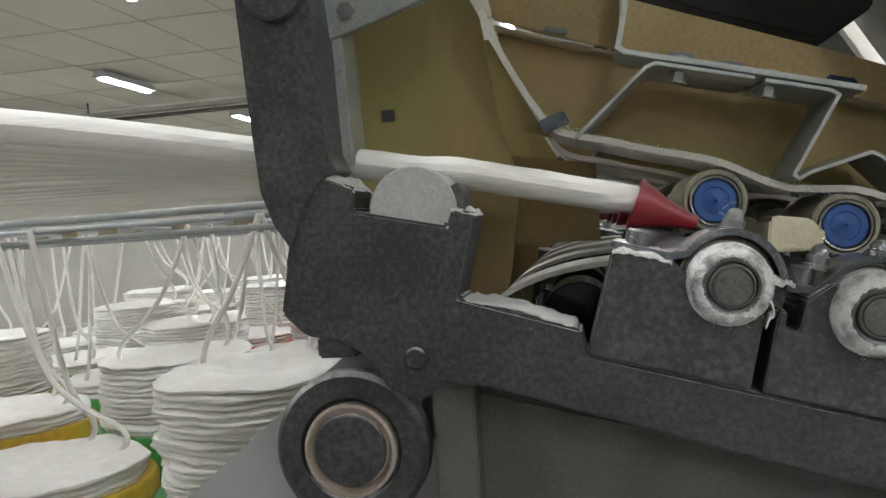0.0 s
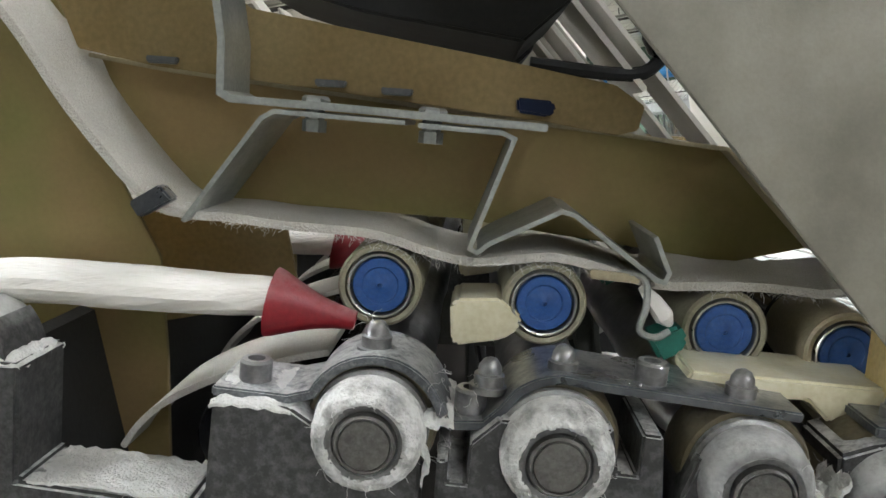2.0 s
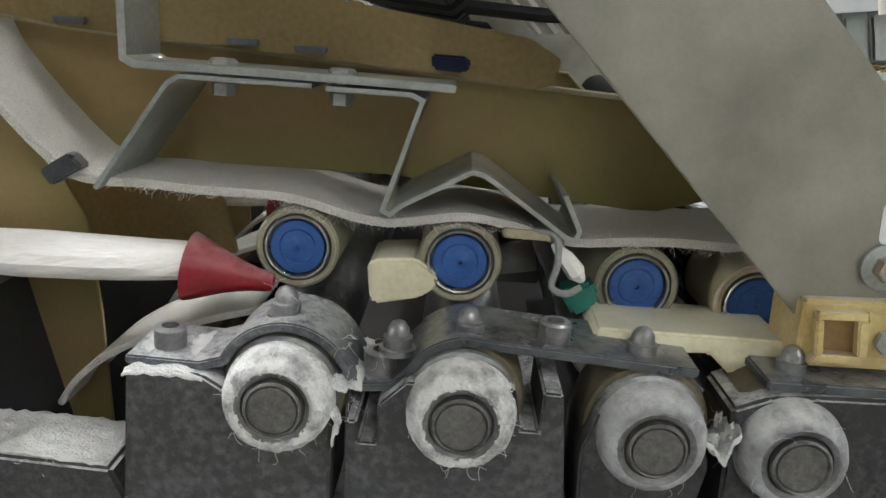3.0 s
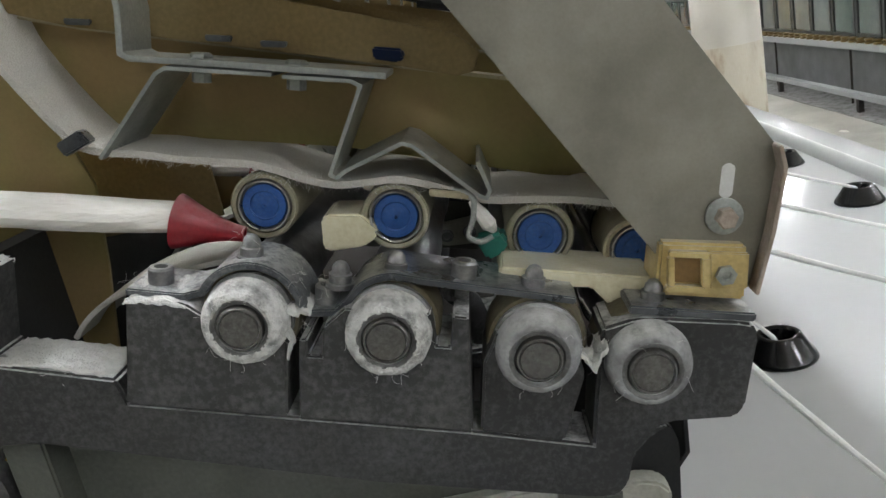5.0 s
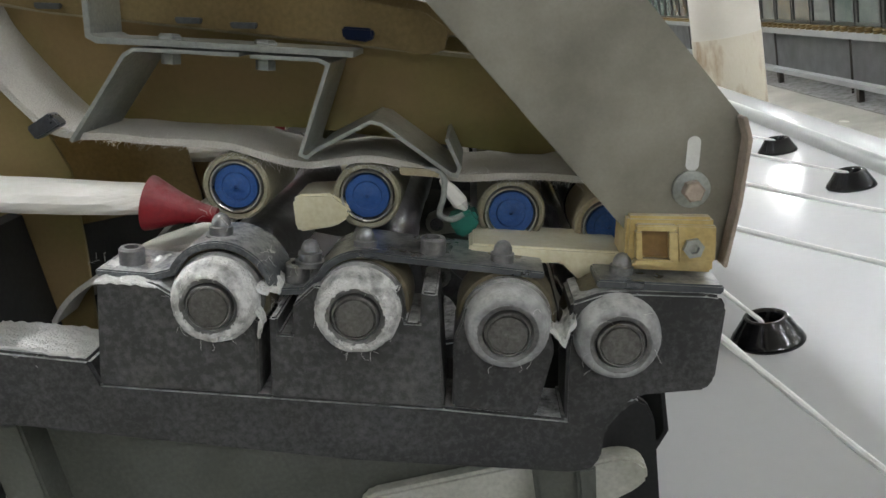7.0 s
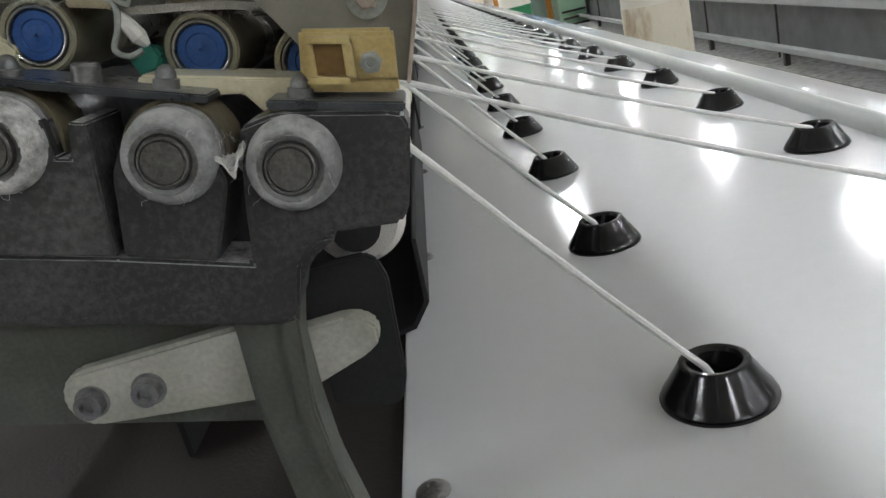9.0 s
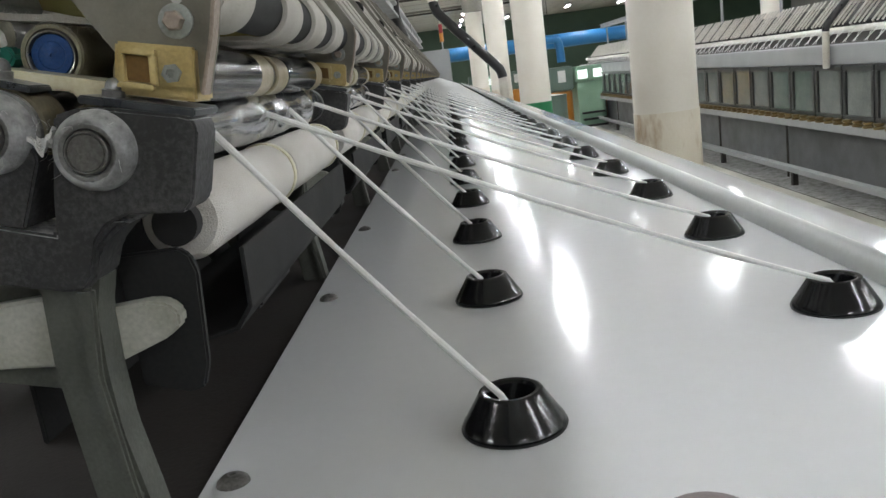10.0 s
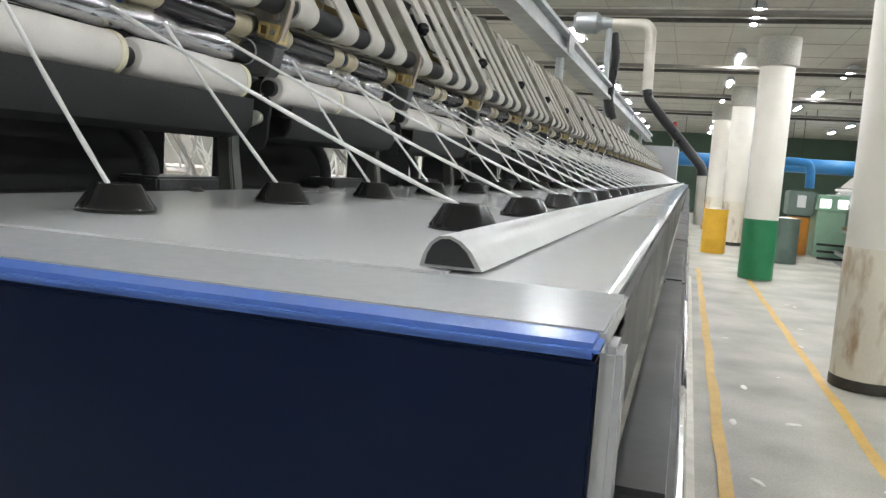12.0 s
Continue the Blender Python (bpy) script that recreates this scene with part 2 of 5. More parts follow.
M_TEAL = mat("grey_green_cabinet_paint", (0.12, 0.17, 0.14), 0.5, 0, (0.09, 0.13, 0.11), 3, 0.1, 60)
M_ORANGE = mat("orange_paint", (0.55, 0.22, 0.03), 0.45, 0, (0.45, 0.17, 0.02), 3, 0.1, 60)
M_DRUM = mat("yellow_drum_plastic", (0.72, 0.42, 0.03), 0.4, 0, (0.62, 0.35, 0.03), 4, 0.1, 60)
M_CAN = mat("can_white_plastic", (0.55, 0.56, 0.56), 0.4, 0, (0.45, 0.46, 0.46), 4, 0.1, 60)
M_CANG = mat("can_green_band", (0.05, 0.32, 0.06), 0.4, 0, None, 6, 0.1, 60)
M_CANR = mat("can_orange_band", (0.75, 0.08, 0.02), 0.4, 0, None, 6, 0.1, 60)
M_CANY = mat("can_yellow_band", (0.6, 0.4, 0.03), 0.4, 0, None, 6, 0.1, 60)
M_COIL = mat("coiled_cotton_sliver", (0.84, 0.83, 0.79), 0.92, 0, (0.74, 0.72, 0.67), 30, 0.9, 250, spec=0.1, stretch=(1, 1, 4))
M_PAPER = mat("paper", (0.7, 0.7, 0.68), 0.7, 0, (0.6, 0.6, 0.58), 10, 0.05)
M_FLUFF = mat("cotton_fluff", (0.74, 0.74, 0.72), 0.95, 0, (0.60, 0.60, 0.58), 300, 1.0, 1200, spec=0.1)
M_COATF = mat("matted_lint", (0.70, 0.70, 0.68), 0.95, 0, (0.20, 0.20, 0.195), 190, 1.0, 1100, mix=0.57, contrast=0.17, spec=0.1)
M_COATC = mat("lint_dusted_steel", (0.42, 0.425, 0.425), 0.6, 0.2, (0.13, 0.13, 0.13), 110, 0.35, 800, lint=0.85, mix=0.5, contrast=0.18, lscale=120)
M_GREASE = mat("greasy_ring", (0.12, 0.11, 0.085), 0.45, 0.3, (0.2, 0.17, 0.1), 120, 0.3)
M_LAMP = glow("lamp_tube_light", (0.945, 0.968, 1.0), LAMP_STRENGTH)
M_SCREEN = glow("lit_screen", (0.75, 0.85, 0.8), 1.6)
M_REDLED = glow("red_display", (1.0, 0.05, 0.03), 2.0)


# ---- mesh helpers ----
def prism(pts, y0, y1, bevel=0.0, bm=None):
    """A flat outline in x, z, thick from y0 to y1."""
    bm = bm or bmesh.new()
    a = [bm.verts.new((x, y0, z)) for x, z in pts]
    b = [bm.verts.new((x, y1, z)) for x, z in pts]
    n = len(pts)
    fs = [bm.faces.new(a), bm.faces.new(b[::-1])]
    for i in range(n):
        fs.append(bm.faces.new((a[i], b[i], b[(i + 1) % n], a[(i + 1) % n])))
    bmesh.ops.recalc_face_normals(bm, faces=fs)
    if bevel:
        es = list({e for f in fs for e in f.edges})
        bmesh.ops.bevel(bm, geom=es, offset=bevel, segments=2, affect="EDGES", clamp_overlap=True)
    return bm


def box(x0, x1, y0, y1, z0, z1, bevel=0.0, bm=None):
    return prism([(x0, z0), (x1, z0), (x1, z1), (x0, z1)], y0, y1, bevel, bm)


def lathe(profile, m=None, seg=32, bm=None):
    """profile: (radius, height) along local z, placed by m. Ends close where the radius is 0, else by a flat cap."""
    bm = bm or bmesh.new()
    m = m or Matrix()
    rings = []
    for r, h in profile:
        if r <= 1e-7:
            rings.append([bm.verts.new(m @ Vector((0, 0, h)))])
        else:
            rings.append([bm.verts.new(m @ Vector((r * math.cos(2 * math.pi * i / seg), r * math.sin(2 * math.pi * i / seg), h)))
                          for i in range(seg)])
    fs = []
    for p, q in zip(rings, rings[1:]):
        for i in range(seg):
            j = (i + 1) % seg
            if len(p) == 1 and len(q) > 1:
                fs.append(bm.faces.new((p[0], q[i], q[j])))
            elif len(q) == 1 and len(p) > 1:
                fs.append(bm.faces.new((p[i], q[0], p[j])))
            elif len(p) > 1:
                fs.append(bm.faces.new((p[i], q[i], q[j], p[j])))
    for r in (rings[0], rings[-1]):
        if len(r) > 1:
            fs.append(bm.faces.new(r))
    bmesh.ops.recalc_face_normals(bm, faces=fs)
    return bm


def along_y(x, z, y=0.0):
    """Places a lathe so that its height runs towards +y."""
    return Matrix.Translation((x, y, z)) @ Matrix.Rotation(radians(-90), 4, "X")


def rod(x, z, r, y0, y1, seg=24, cham=0.0006, bm=None):
    c = min(cham, r * 0.4)
    return lathe([(0, y0), (r - c, y0), (r, y0 + c), (r, y1 - c), (r - c, y1), (0, y1)], along_y(x, z), seg, bm)


def tube(pts, r, seg=10, bm=None, caps=True):
    """A round tube along a line of points."""
    bm = bm or bmesh.new()
    pts = [Vector(p) for p in pts]
    rings, side = [], None
    for i, p in enumerate(pts):
        d = (pts[min(i + 1, len(pts) - 1)] - pts[max(i - 1, 0)]).normalized()
        if side is None:
            side = d.cross(Vector((0, 0, 1)) if abs(d.z) < 0.9 else Vector((1, 0, 0))).normalized()
        side = (side - d * side.dot(d)).normalized()
        up = d.cross(side)
        rr = r[i] if isinstance(r, (list, tuple)) else r
        rings.append([bm.verts.new(p + rr * (math.cos(2 * math.pi * k / seg) * side + math.sin(2 * math.pi * k / seg) * up))
                      for k in range(seg)])
    fs = []
    for a, b in zip(rings, rings[1:]):
        for k in range(seg):
            fs.append(bm.faces.new((a[k], b[k], b[(k + 1) % seg], a[(k + 1) % seg])))
    if caps:
        fs += [bm.faces.new(rings[0]), bm.faces.new(rings[-1])]
    bmesh.ops.recalc_face_normals(bm, faces=fs)
    return bm


def smooth_line(pts, n=6):
    """More points on a smooth curve through the given ones (2D or 3D)."""
    P = [Vector(p) for p in pts]
    out = []
    for i in range(len(P) - 1):
        a, b, c, d = P[max(i - 1, 0)], P[i], P[i + 1], P[min(i + 2, len(P) - 1)]
        for k in range(n):
            t = k / n
            out.append(0.5 * ((2 * b) + (c - a) * t + (2 * a - 5 * b + 4 * c - d) * t * t + (3 * b - a - 3 * c + d) * t ** 3))
    return out + [P[-1]]


def strip(pts, th, y0, y1, bevel=0.0, bm=None, ys=1):
    """A bent strip of sheet: a line in x, z, th thick, wide from y0 to y1."""
    P = [Vector((p[0], p[1])) for p in pts]
    up, dn = [], []
    for i, p in enumerate(P):
        d1 = (P[i] - P[i - 1]).normalized() if i else None
        d2 = (P[i + 1] - P[i]).normalized() if i < len(P) - 1 else None
        d = ((d1 or d2) + (d2 or d1)).normalized()
        n = Vector((-d.y, d.x))
        k = 1 / max(0.5, n.dot(Vector((-(d1 or d2).y, (d1 or d2).x))))
        up.append(p + n * th / 2 * k)
        dn.append(p - n * th / 2 * k)
    bm = bm or bmesh.new()
    loops = []
    for j in range(ys + 1):
        y = y0 + (y1 - y0) * j / ys
        loops.append([bm.verts.new((q.x, y, q.y)) for q in up + dn[::-1]])
    n = len(up) * 2
    h = len(up)
    fs = []
    for a, b in zip(loops, loops[1:]):
        for i in range(n):
            fs.append(bm.faces.new((a[i], b[i], b[(i + 1) % n], a[(i + 1) % n])))
    for a in (loops[0], loops[-1]):
        for i in range(h - 1):
            fs.append(bm.faces.new((a[i], a[i + 1], a[n - 2 - i], a[n - 1 - i])))
    bmesh.ops.recalc_face_normals(bm, faces=fs)
    if bevel:
        es = [e for e in bm.edges if len(e.link_faces) == 2 and e.calc_face_angle(0) > 1.2]
        bmesh.ops.bevel(bm, geom=es, offset=bevel, segments=2, affect="EDGES", clamp_overlap=True)
    return bm


def arc(cx, cz, r, a0, a1, n=10):
    return [(cx + r * math.cos(radians(a0 + (a1 - a0) * i / n)), cz + r * math.sin(radians(a0 + (a1 - a0) * i / n))) for i in range(n + 1)]


def thing(name, loc, label, category, group="", kind=""):
    e = new(name)
    e.location = loc
    e.empty_display_size = 0.02
    return tagged(e, label, category, group, kind)


def root_of(ob):
    while ob.parent:
        ob = ob.parent
    return ob


def part(name, bm, material, parent=None, label="", sharp=35):
    """Links a bmesh, given in world places, as one mesh under its thing."""
    if parent:
        bmesh.ops.translate(bm, verts=bm.verts, vec=-root_of(parent).location)
    me = bpy.data.meshes.new(name)
    bm.to_mesh(me)
    bm.free()
    me.materials.append(material)
    me.shade_smooth()
    me.set_sharp_from_angle(angle=radians(sharp))
    ob = new(name, me)
    ob.parent = parent
    if label:
        ob["label"] = label
    return ob


def solo(name, bm, material, label, category, group="", kind="", loc=None, sharp=35):
    """A thing of one mesh; loc is its base."""
    if loc:
        bmesh.ops.translate(bm, verts=bm.verts, vec=-Vector(loc))
    ob = part(name, bm, material, None, "", sharp)
    if loc:
        ob.location = loc
    return tagged(ob, label, category, group, kind)


def again(ob, dx, dy, dz=0.0):
    return copy_thing(ob, Matrix.Translation(Vector(ob.location) + Vector((dx, dy, dz))) @ ob.rotation_euler.to_matrix().to_4x4())


# ---- the hall ----
X0, X1, Y0, Y1 = -13.0, 19.0, -11.5, 44.0
solo("floor", box(X0, X1, Y0, Y1, FLOOR - 0.2, FLOOR), M_FLOOR, "worn grey concrete mill floor with lint and stains", "floor", kind="structure")
cbm = box(X0, X1, Y0, Y1, CEIL, CEIL + 0.2)
solo("ceiling", cbm, M_CEIL, "grey panelled ceiling with dark joints", "ceiling", kind="structure")
jb = bmesh.new()
for i in range(34):
    x = X0 + 0.5 + i * 0.95
    box(x - 0.007, x + 0.007, Y0, Y1, CEIL - 0.008, CEIL - 0.001, 0, jb)
for i in range(36):
    y = Y0 + 0.4 + i * 1.55
    box(X0, X1, y - 0.006, y + 0.006, CEIL - 0.016, CEIL - 0.0085, 0, jb)
solo("trim", jb, M_JOINT, "dark joint strips between the ceiling panels", "joint", kind="structure")
solo("wall_far", box(X0, X1, Y1, Y1 + 0.2, FLOOR, CEIL), M_WALLG, "dark green painted end wall", "wall", kind="structure")
solo("wall_near", box(X0, X1, Y0 - 0.2, Y0, FLOOR, CEIL), M_WALL, "plain cream wall", "wall", kind="structure")
solo("wall_creel_side", box(X0 - 0.2, X0, Y0, Y1, FLOOR, CEIL), M_WALL, "plain cream wall", "wall", kind="structure")
solo("wall_aisle_side", box(X1, X1 + 0.2, Y0, Y1, FLOOR, CEIL), M_WALL, "plain cream wall", "wall", kind="structure")


def tray_beam(y):
    b = thing("cable_tray", (0, y, CEIL - 0.2), "dark cable tray slung under the ceiling", "cable tray", "cable trays")
    part("tray", box(X0 + 0.1, X1 - 0.1, y - 0.09, y + 0.09, CEIL - 0.26, CEIL - 0.2, 0.005), M_CEILJ, b)
    part("conduit", tube([(X0 + 0.1, y + 0.16, CEIL - 0.3), (X1 - 0.1, y + 0.16, CEIL - 0.3)], 0.035, 8), M_BLACKP, b)
    for i in range(9):
        x = X0 + 1.6 + 3.1 * i
        part("hanger", box(x - 0.012, x + 0.012, y - 0.012, y + 0.012, CEIL - 0.2, CEIL - 0.01), M_BLACKP, b)


for y in (5.2, 11.5, 17.0, 22.5, 28.0):
    tray_beam(y)


# ceiling lights
def ceiling_light(x, y):
    z = CEIL - 0.10
    t = thing("ceiling_light", (x, y, z), "lit white ceiling light in a grey housing", "ceiling light", "ceiling lights")
    part("housing", prism([(x - 0.12, z - 0.04), (x + 0.12, z - 0.04), (x + 0.06, z + 0.06), (x - 0.06, z + 0.06)], y - 0.62, y + 0.62, 0.004), M_GREYP, t)
    part("diffuser", box(x - 0.035, x + 0.035, y - 0.59, y + 0.59, z - 0.062, z - 0.0405, 0.004), M_LAMP, t, "glowing white diffuser")
    for s in (-0.4, 0.4):
        part("hanger", box(x - 0.008, x + 0.008, y + s - 0.008, y + s + 0.008, z + 0.06, CEIL - 0.012), M_BLACKP, t)
    return t


first = ceiling_light(1.05, 12.2)
LAMP_ROWS = ((1.05, -8.3, 13, (2, 3, 5)), (3.3, -6.5, 12, ()), (5.9, -8.3, 12, ()), (8.7, -6.5, 12, ()), (13.5, 1.7, 9, ()),
             (-1.06, 0.35, 3, ()), (-1.8, 13.9, 7, ()), (-4.3, -2.4, 3, ()), (-6.6, -2.4, 9, ()), (-9.2, 1.4, 9, ()))
for x, y0, n, gone in LAMP_ROWS:
    for j in range(n):
        if j not in gone:
            copy_thing(first, Matrix.Translation((x, y0 + 4.1 * j, CEIL - 0.10)))


# columns
def column(x, y, green):
    z0 = FLOOR
    t = thing("column", (x, y, z0), "round cream column with a green painted foot" if green else "round cream column, rust-stained near its black foot",
              "column", "columns of the hall")
    pr = [(0.29, 0.02), (0.292, 0.9), (0.288, 1.6), (0.29, CEIL - FLOOR - 0.25), (0.29, CEIL - FLOOR - 0.04)]
    part("shaft", lathe(pr, Matrix.Translation((x, y, z0)), 40), M_COL, t)
    part("capital", lathe([(0.302, CEIL - FLOOR - 0.52), (0.345, CEIL - FLOOR - 0.50), (0.35, CEIL - FLOOR - 0.012)], Matrix.Translation((x, y, z0)), 40), M_WALL, t)
    if green:
        part("foot_paint", lathe([(0.294, 0.005), (0.296, 0.6), (0.294, 1.07)], Matrix.Translation((x, y, z0)), 40), M_COLG, t, "green painted foot")
    else:
        part("stain_band", lathe([(0.2945, 0.1), (0.296, 0.5), (0.2945, 1.2)], Matrix.Translation((x, y, z0)), 40), M_RUST, t, "rust-stained flaking paint")
        part("foot", lathe([(0.30, 0.004), (0.302, 0.06), (0.298, 0.1)], Matrix.Translation((x, y, z0)), 40), M_BLACKP, t, "black chipped foot")


column(1.96, 6.98, False)
column(1.63, 14.7, True)
column(1.55, 22.4, False)
column(1.2, 27.5, False)
column(9.4, 22.9, False)
column(-4.6, 14.7, False)


# painted aisle lines
def floor_line(x0, x1):
    n = 40
    bm = bmesh.new()
    L, R = [], []
    for i in range(n + 1):
        y = -3 + 18.5 * i / n
        x = x0 + (x1 - x0) * i / n + 0.008 * math.sin(i * 1.7)
        w = 0.04 + 0.004 * math.sin(i * 2.3)
        L.append((x - w, y))
        R.append((x + w, y))
    for z in (FLOOR + 0.004,):
        vl = [bm.verts.new((x, y, z)) for x, y in L]
        vr = [bm.verts.new((x, y, z)) for x, y in R]
        for i in range(n):
            bm.faces.new((vl[i], vr[i], vr[i + 1], vl[i + 1]))
    solo("floor_line", bm, M_LINE, "worn yellow aisle line painted on the floor", "floor line", "aisle lines", "structure")


floor_line(0.72, 0.665)
floor_line(1.74, 1.49)
solo("floor_strip", box(3.72, 4.75, 0.6, 24.5, FLOOR + 0.001, FLOOR + 0.004), M_SHADED_DIRT, "dirty floor, darkened for shade, strewn with lint beneath the facing frame", "floor", kind="structure")
random.seed(4)
for i in range(26):
    x, y, r = random.uniform(0.75, 3.6), random.uniform(2.6, 12), random.uniform(0.012, 0.04)
    bm = lathe([(0, 0), (r, 0.002), (r * 0.8, r * 0.25), (0, r * 0.3)], Matrix.Translation((x, y, FLOOR)) @ Matrix.Rotation(random.random() * 6, 4, "Z") @ Matrix.Diagonal((1.8, 0.7, 1, 1)), 10)
    solo("lint_tuft", bm, M_SLIVER, "small tuft of white cotton lint on the floor", "lint", "lint tufts on the floor", loc=(x, y, FLOOR))


# ---- the roving frame: table, front and end ----
YE = BAY * BAYS + 0.1
table = thing("machine_table", (0.1, -0.19, FLOOR), "long white enamelled roving frame table with blue end panel", "machine table")
part("top_plate", box(-0.144, 0.262, -0.116, YE, -0.012, 0.0, 0.0012), M_DECK, table, "glossy white enamel sheet")
part("front_slope", prism([(0.2625, -0.012), (0.331, -0.014), (0.331, -0.004), (0.326, -0.001), (0.2625, -0.001)], -0.116, YE), M_DECK, table)
part("end_strip", box(-0.5, 0.336, -0.196, -0.1165, -0.013, -0.0008, 0.0008), M_STRIP, table, "grey enamel end strip")
part("end_panel_lip", strip([(-0.5, -0.0031), (0.336, -0.0031)], 0.0046, -0.2165, -0.1965, 0.0018), M_PANELT, table, "blue panel lip, lightened as if reflecting")
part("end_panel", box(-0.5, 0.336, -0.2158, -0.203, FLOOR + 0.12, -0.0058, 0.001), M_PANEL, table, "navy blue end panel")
part("corner_post", box(0.3363, 0.3425, -0.2165, -0.197, FLOOR + 0.1, -0.0012, 0.002), M_STRIP, table, "grey corner edge")
part("front_fascia", box(0.3315, 0.336, -0.1955, YE, -0.06, -0.006, 0.001), M_FRAME, table)
part("plinth", box(0.30, 0.40, -0.15, YE, FLOOR, FLOOR + 0.07, 0.004), M_FRAME, table, "dark floor plinth")
part("bobbin_rail", box(0.30, 0.37, -0.15, YE, -0.98, -0.90, 0.004), M_GREYP, table)
part("under_board", box(-0.5, -0.1445, -0.19, YE, -0.02, -0.006), M_BOARD, table, "brown dusty board, darkened for shade")
part("back_panel", box(-0.515, -0.501, -0.2, YE, FLOOR + 0.1, -0.02), M_PALE, table)
rail = [(0.2472, 0.0006), (0.2484, 0.0062), (0.2512, 0.0112), (0.2555, 0.0143), (0.2602, 0.0147), (0.2652, 0.0127), (0.2702, 0.0084), (0.2752, 0.0006)]
part("front_rail", prism(rail, -0.108, YE), M_RAIL, table, "glossy white rounded rail")
part("rail_end", prism([(0.2600 + (x - 0.2600) * 0.80, 0.0014 + z * 0.82) for x, z in rail], -0.1090, -0.1082), M_DARK, table, "dark open rail end")
for i in range(44):
    y = 0.03 + i * 0.3
    part("table_screw", lathe([(0.0078, 0), (0.0072, 0.0016), (0.0048, 0.0034), (0.002, 0.004), (0.0012, 0.0032), (0, 0.0032)], Matrix.Translation((-0.130, y - 0.054, 0.0)), 18), M_SHAFT, table)


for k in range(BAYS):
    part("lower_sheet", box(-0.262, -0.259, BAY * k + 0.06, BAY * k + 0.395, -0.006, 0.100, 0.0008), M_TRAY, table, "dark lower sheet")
table.location.z += DK


def front_window(k):
    y0 = -0.14 + 0.66 * k
    w = thing("front_window", (0.335, y0 + 0.33, -0.75), "black-framed dusty front window of the roving frame", "window", "front windows of the roving frame")
    def leaf(za, zb, off, th):
        xa, xb = 0.342 + (-0.06 - za) * 0.085 + off, 0.342 + (-0.06 - zb) * 0.085 + off
        return [(xa, za), (xb, zb), (xb + th, zb), (xa + th, za)]
    for a, b, c, d in ((y0, y0 + 0.65, -0.10, -0.064), (y0, y0 + 0.65, -0.80, -0.75), (y0, y0 + 0.03, -0.7495, -0.1005), (y0 + 0.62, y0 + 0.65, -0.7495, -0.1005)):
        part("frame_bar", prism(leaf(d, c, -0.006, 0.024), a, b, 0.003), M_FRAME, w)
    # Dark strip stands in for the shaded gap above the flap.
    part("shadow_gap", prism(leaf(-0.1005, -0.1795, -0.004, 0.004), y0 + 0.0305, y0 + 0.6195), M_TRAY, w, "dark strip for the shaded upper gap")
    part("pane", prism(leaf(-0.18, -0.7495, 0.004, 0.005), y0 + 0.0305, y0 + 0.6195), M_FLAP, w, "polished grey sheet flap")
    for za in (-0.182, -0.70):
        part("handle_bar", tube([(leaf(za, za - 0.01, 0.0145, 0)[0][0], y0 + 0.032, za), (leaf(za, za - 0.01, 0.0145, 0)[0][0], y0 + 0.618, za)], 0.0065, 8), M_CHROME, w, "polished rod")
    return w


solo("floor_trunking", box(0.44, 0.53, -0.9, YE, FLOOR, FLOOR + 0.085, 0.006), M_PIPEW, "white sheet-metal trunking along the machine foot", "trunking", loc=(0.485, 6, FLOOR))
fw = front_window(0)
for k in range(1, 20):
    again(fw, 0, 0.66 * k)


# ---- flyer caps and rovings ----
def flyer_cap(x, y):
    t = thing("flyer_cap", (x, y, DK), "glossy black conical flyer cap standing on the white table", "flyer cap", "flyer caps")
    bm = bmesh.new()
    seg = 48
    prof = [(0.0244, 0.0004), (0.0249, 0.0022), (0.0243, 0.0036), (0.0232, 0.0050), (0.0162, 0.0163), (0.0153, 0.0179), (0.0138, 0.0186), (0.0120, 0.0183), (0.0108, 0.0168), (0.0102, 0.012), (0.0098, 0.005)]
    prof = [(r, h + DK) for r, h in prof]
    rings = []
    for j, (r, h) in enumerate(prof):
        ring = []
        for i in range(seg):
            a = 2 * math.pi * i / seg
            ring.append(bm.verts.new((x + r * math.cos(a), y + r * math.sin(a), h)))
        rings.append(ring)
    for p, q in zip(rings, rings[1:]):
        for i in range(seg):
            bm.faces.new((p[i], p[(i + 1) % seg], q[(i + 1) % seg], q[i]))
    bm.faces.new(rings[-1])
    bm.faces.new(rings[0][::-1])
    part("cone", bm, M_BLACK, t, sharp=28)
    part("seat_ring", lathe([(0.0254, 0.0002), (0.0256, 0.0008), (0.0250, 0.001)], Matrix.Translation((x, y, DK)), 40), M_DARK, t, "dark seat ring")
    return t


XA, XB = 0.0, 0.205
capA = flyer_cap(XA, 0.0)
again(capA, XB - XA, 0.11)
for k in range(1, BAYS * 2):
    again(capA, 0, 0.22 * k)
    again(capA, XB - XA, 0.11 + 0.22 * k)

EXITS = (0.012, 0.135, 0.205, 0.315)


def roving(xs, ys, zs, xc, yc, sag, name_group):
    a, b = Vector((xs, ys, zs)), Vector((xc - 0.005, yc - 0.002, 0.0225))
    pts = [a + (b - a) * (i / 12) + Vector((0, 0, -sag * 4 * (i / 12) * (1 - i / 12))) for i in range(13)]
    pts.append(b + (b - a).normalized() * 0.006 + Vector((0.001, 0, -0.006)))
    rr = [0.0017 * (1 + 0.12 * math.sin(i * 2.1)) for i in range(14)]
    return solo("roving", tube(pts, rr, 8), M_ROVING, "white twisted cotton roving running into a flyer cap", "roving", name_group, loc=tuple(b))


ra = roving(-0.122, EXITS[0], 0.163, XA, 0.0, 0.002, "rovings to the back row")
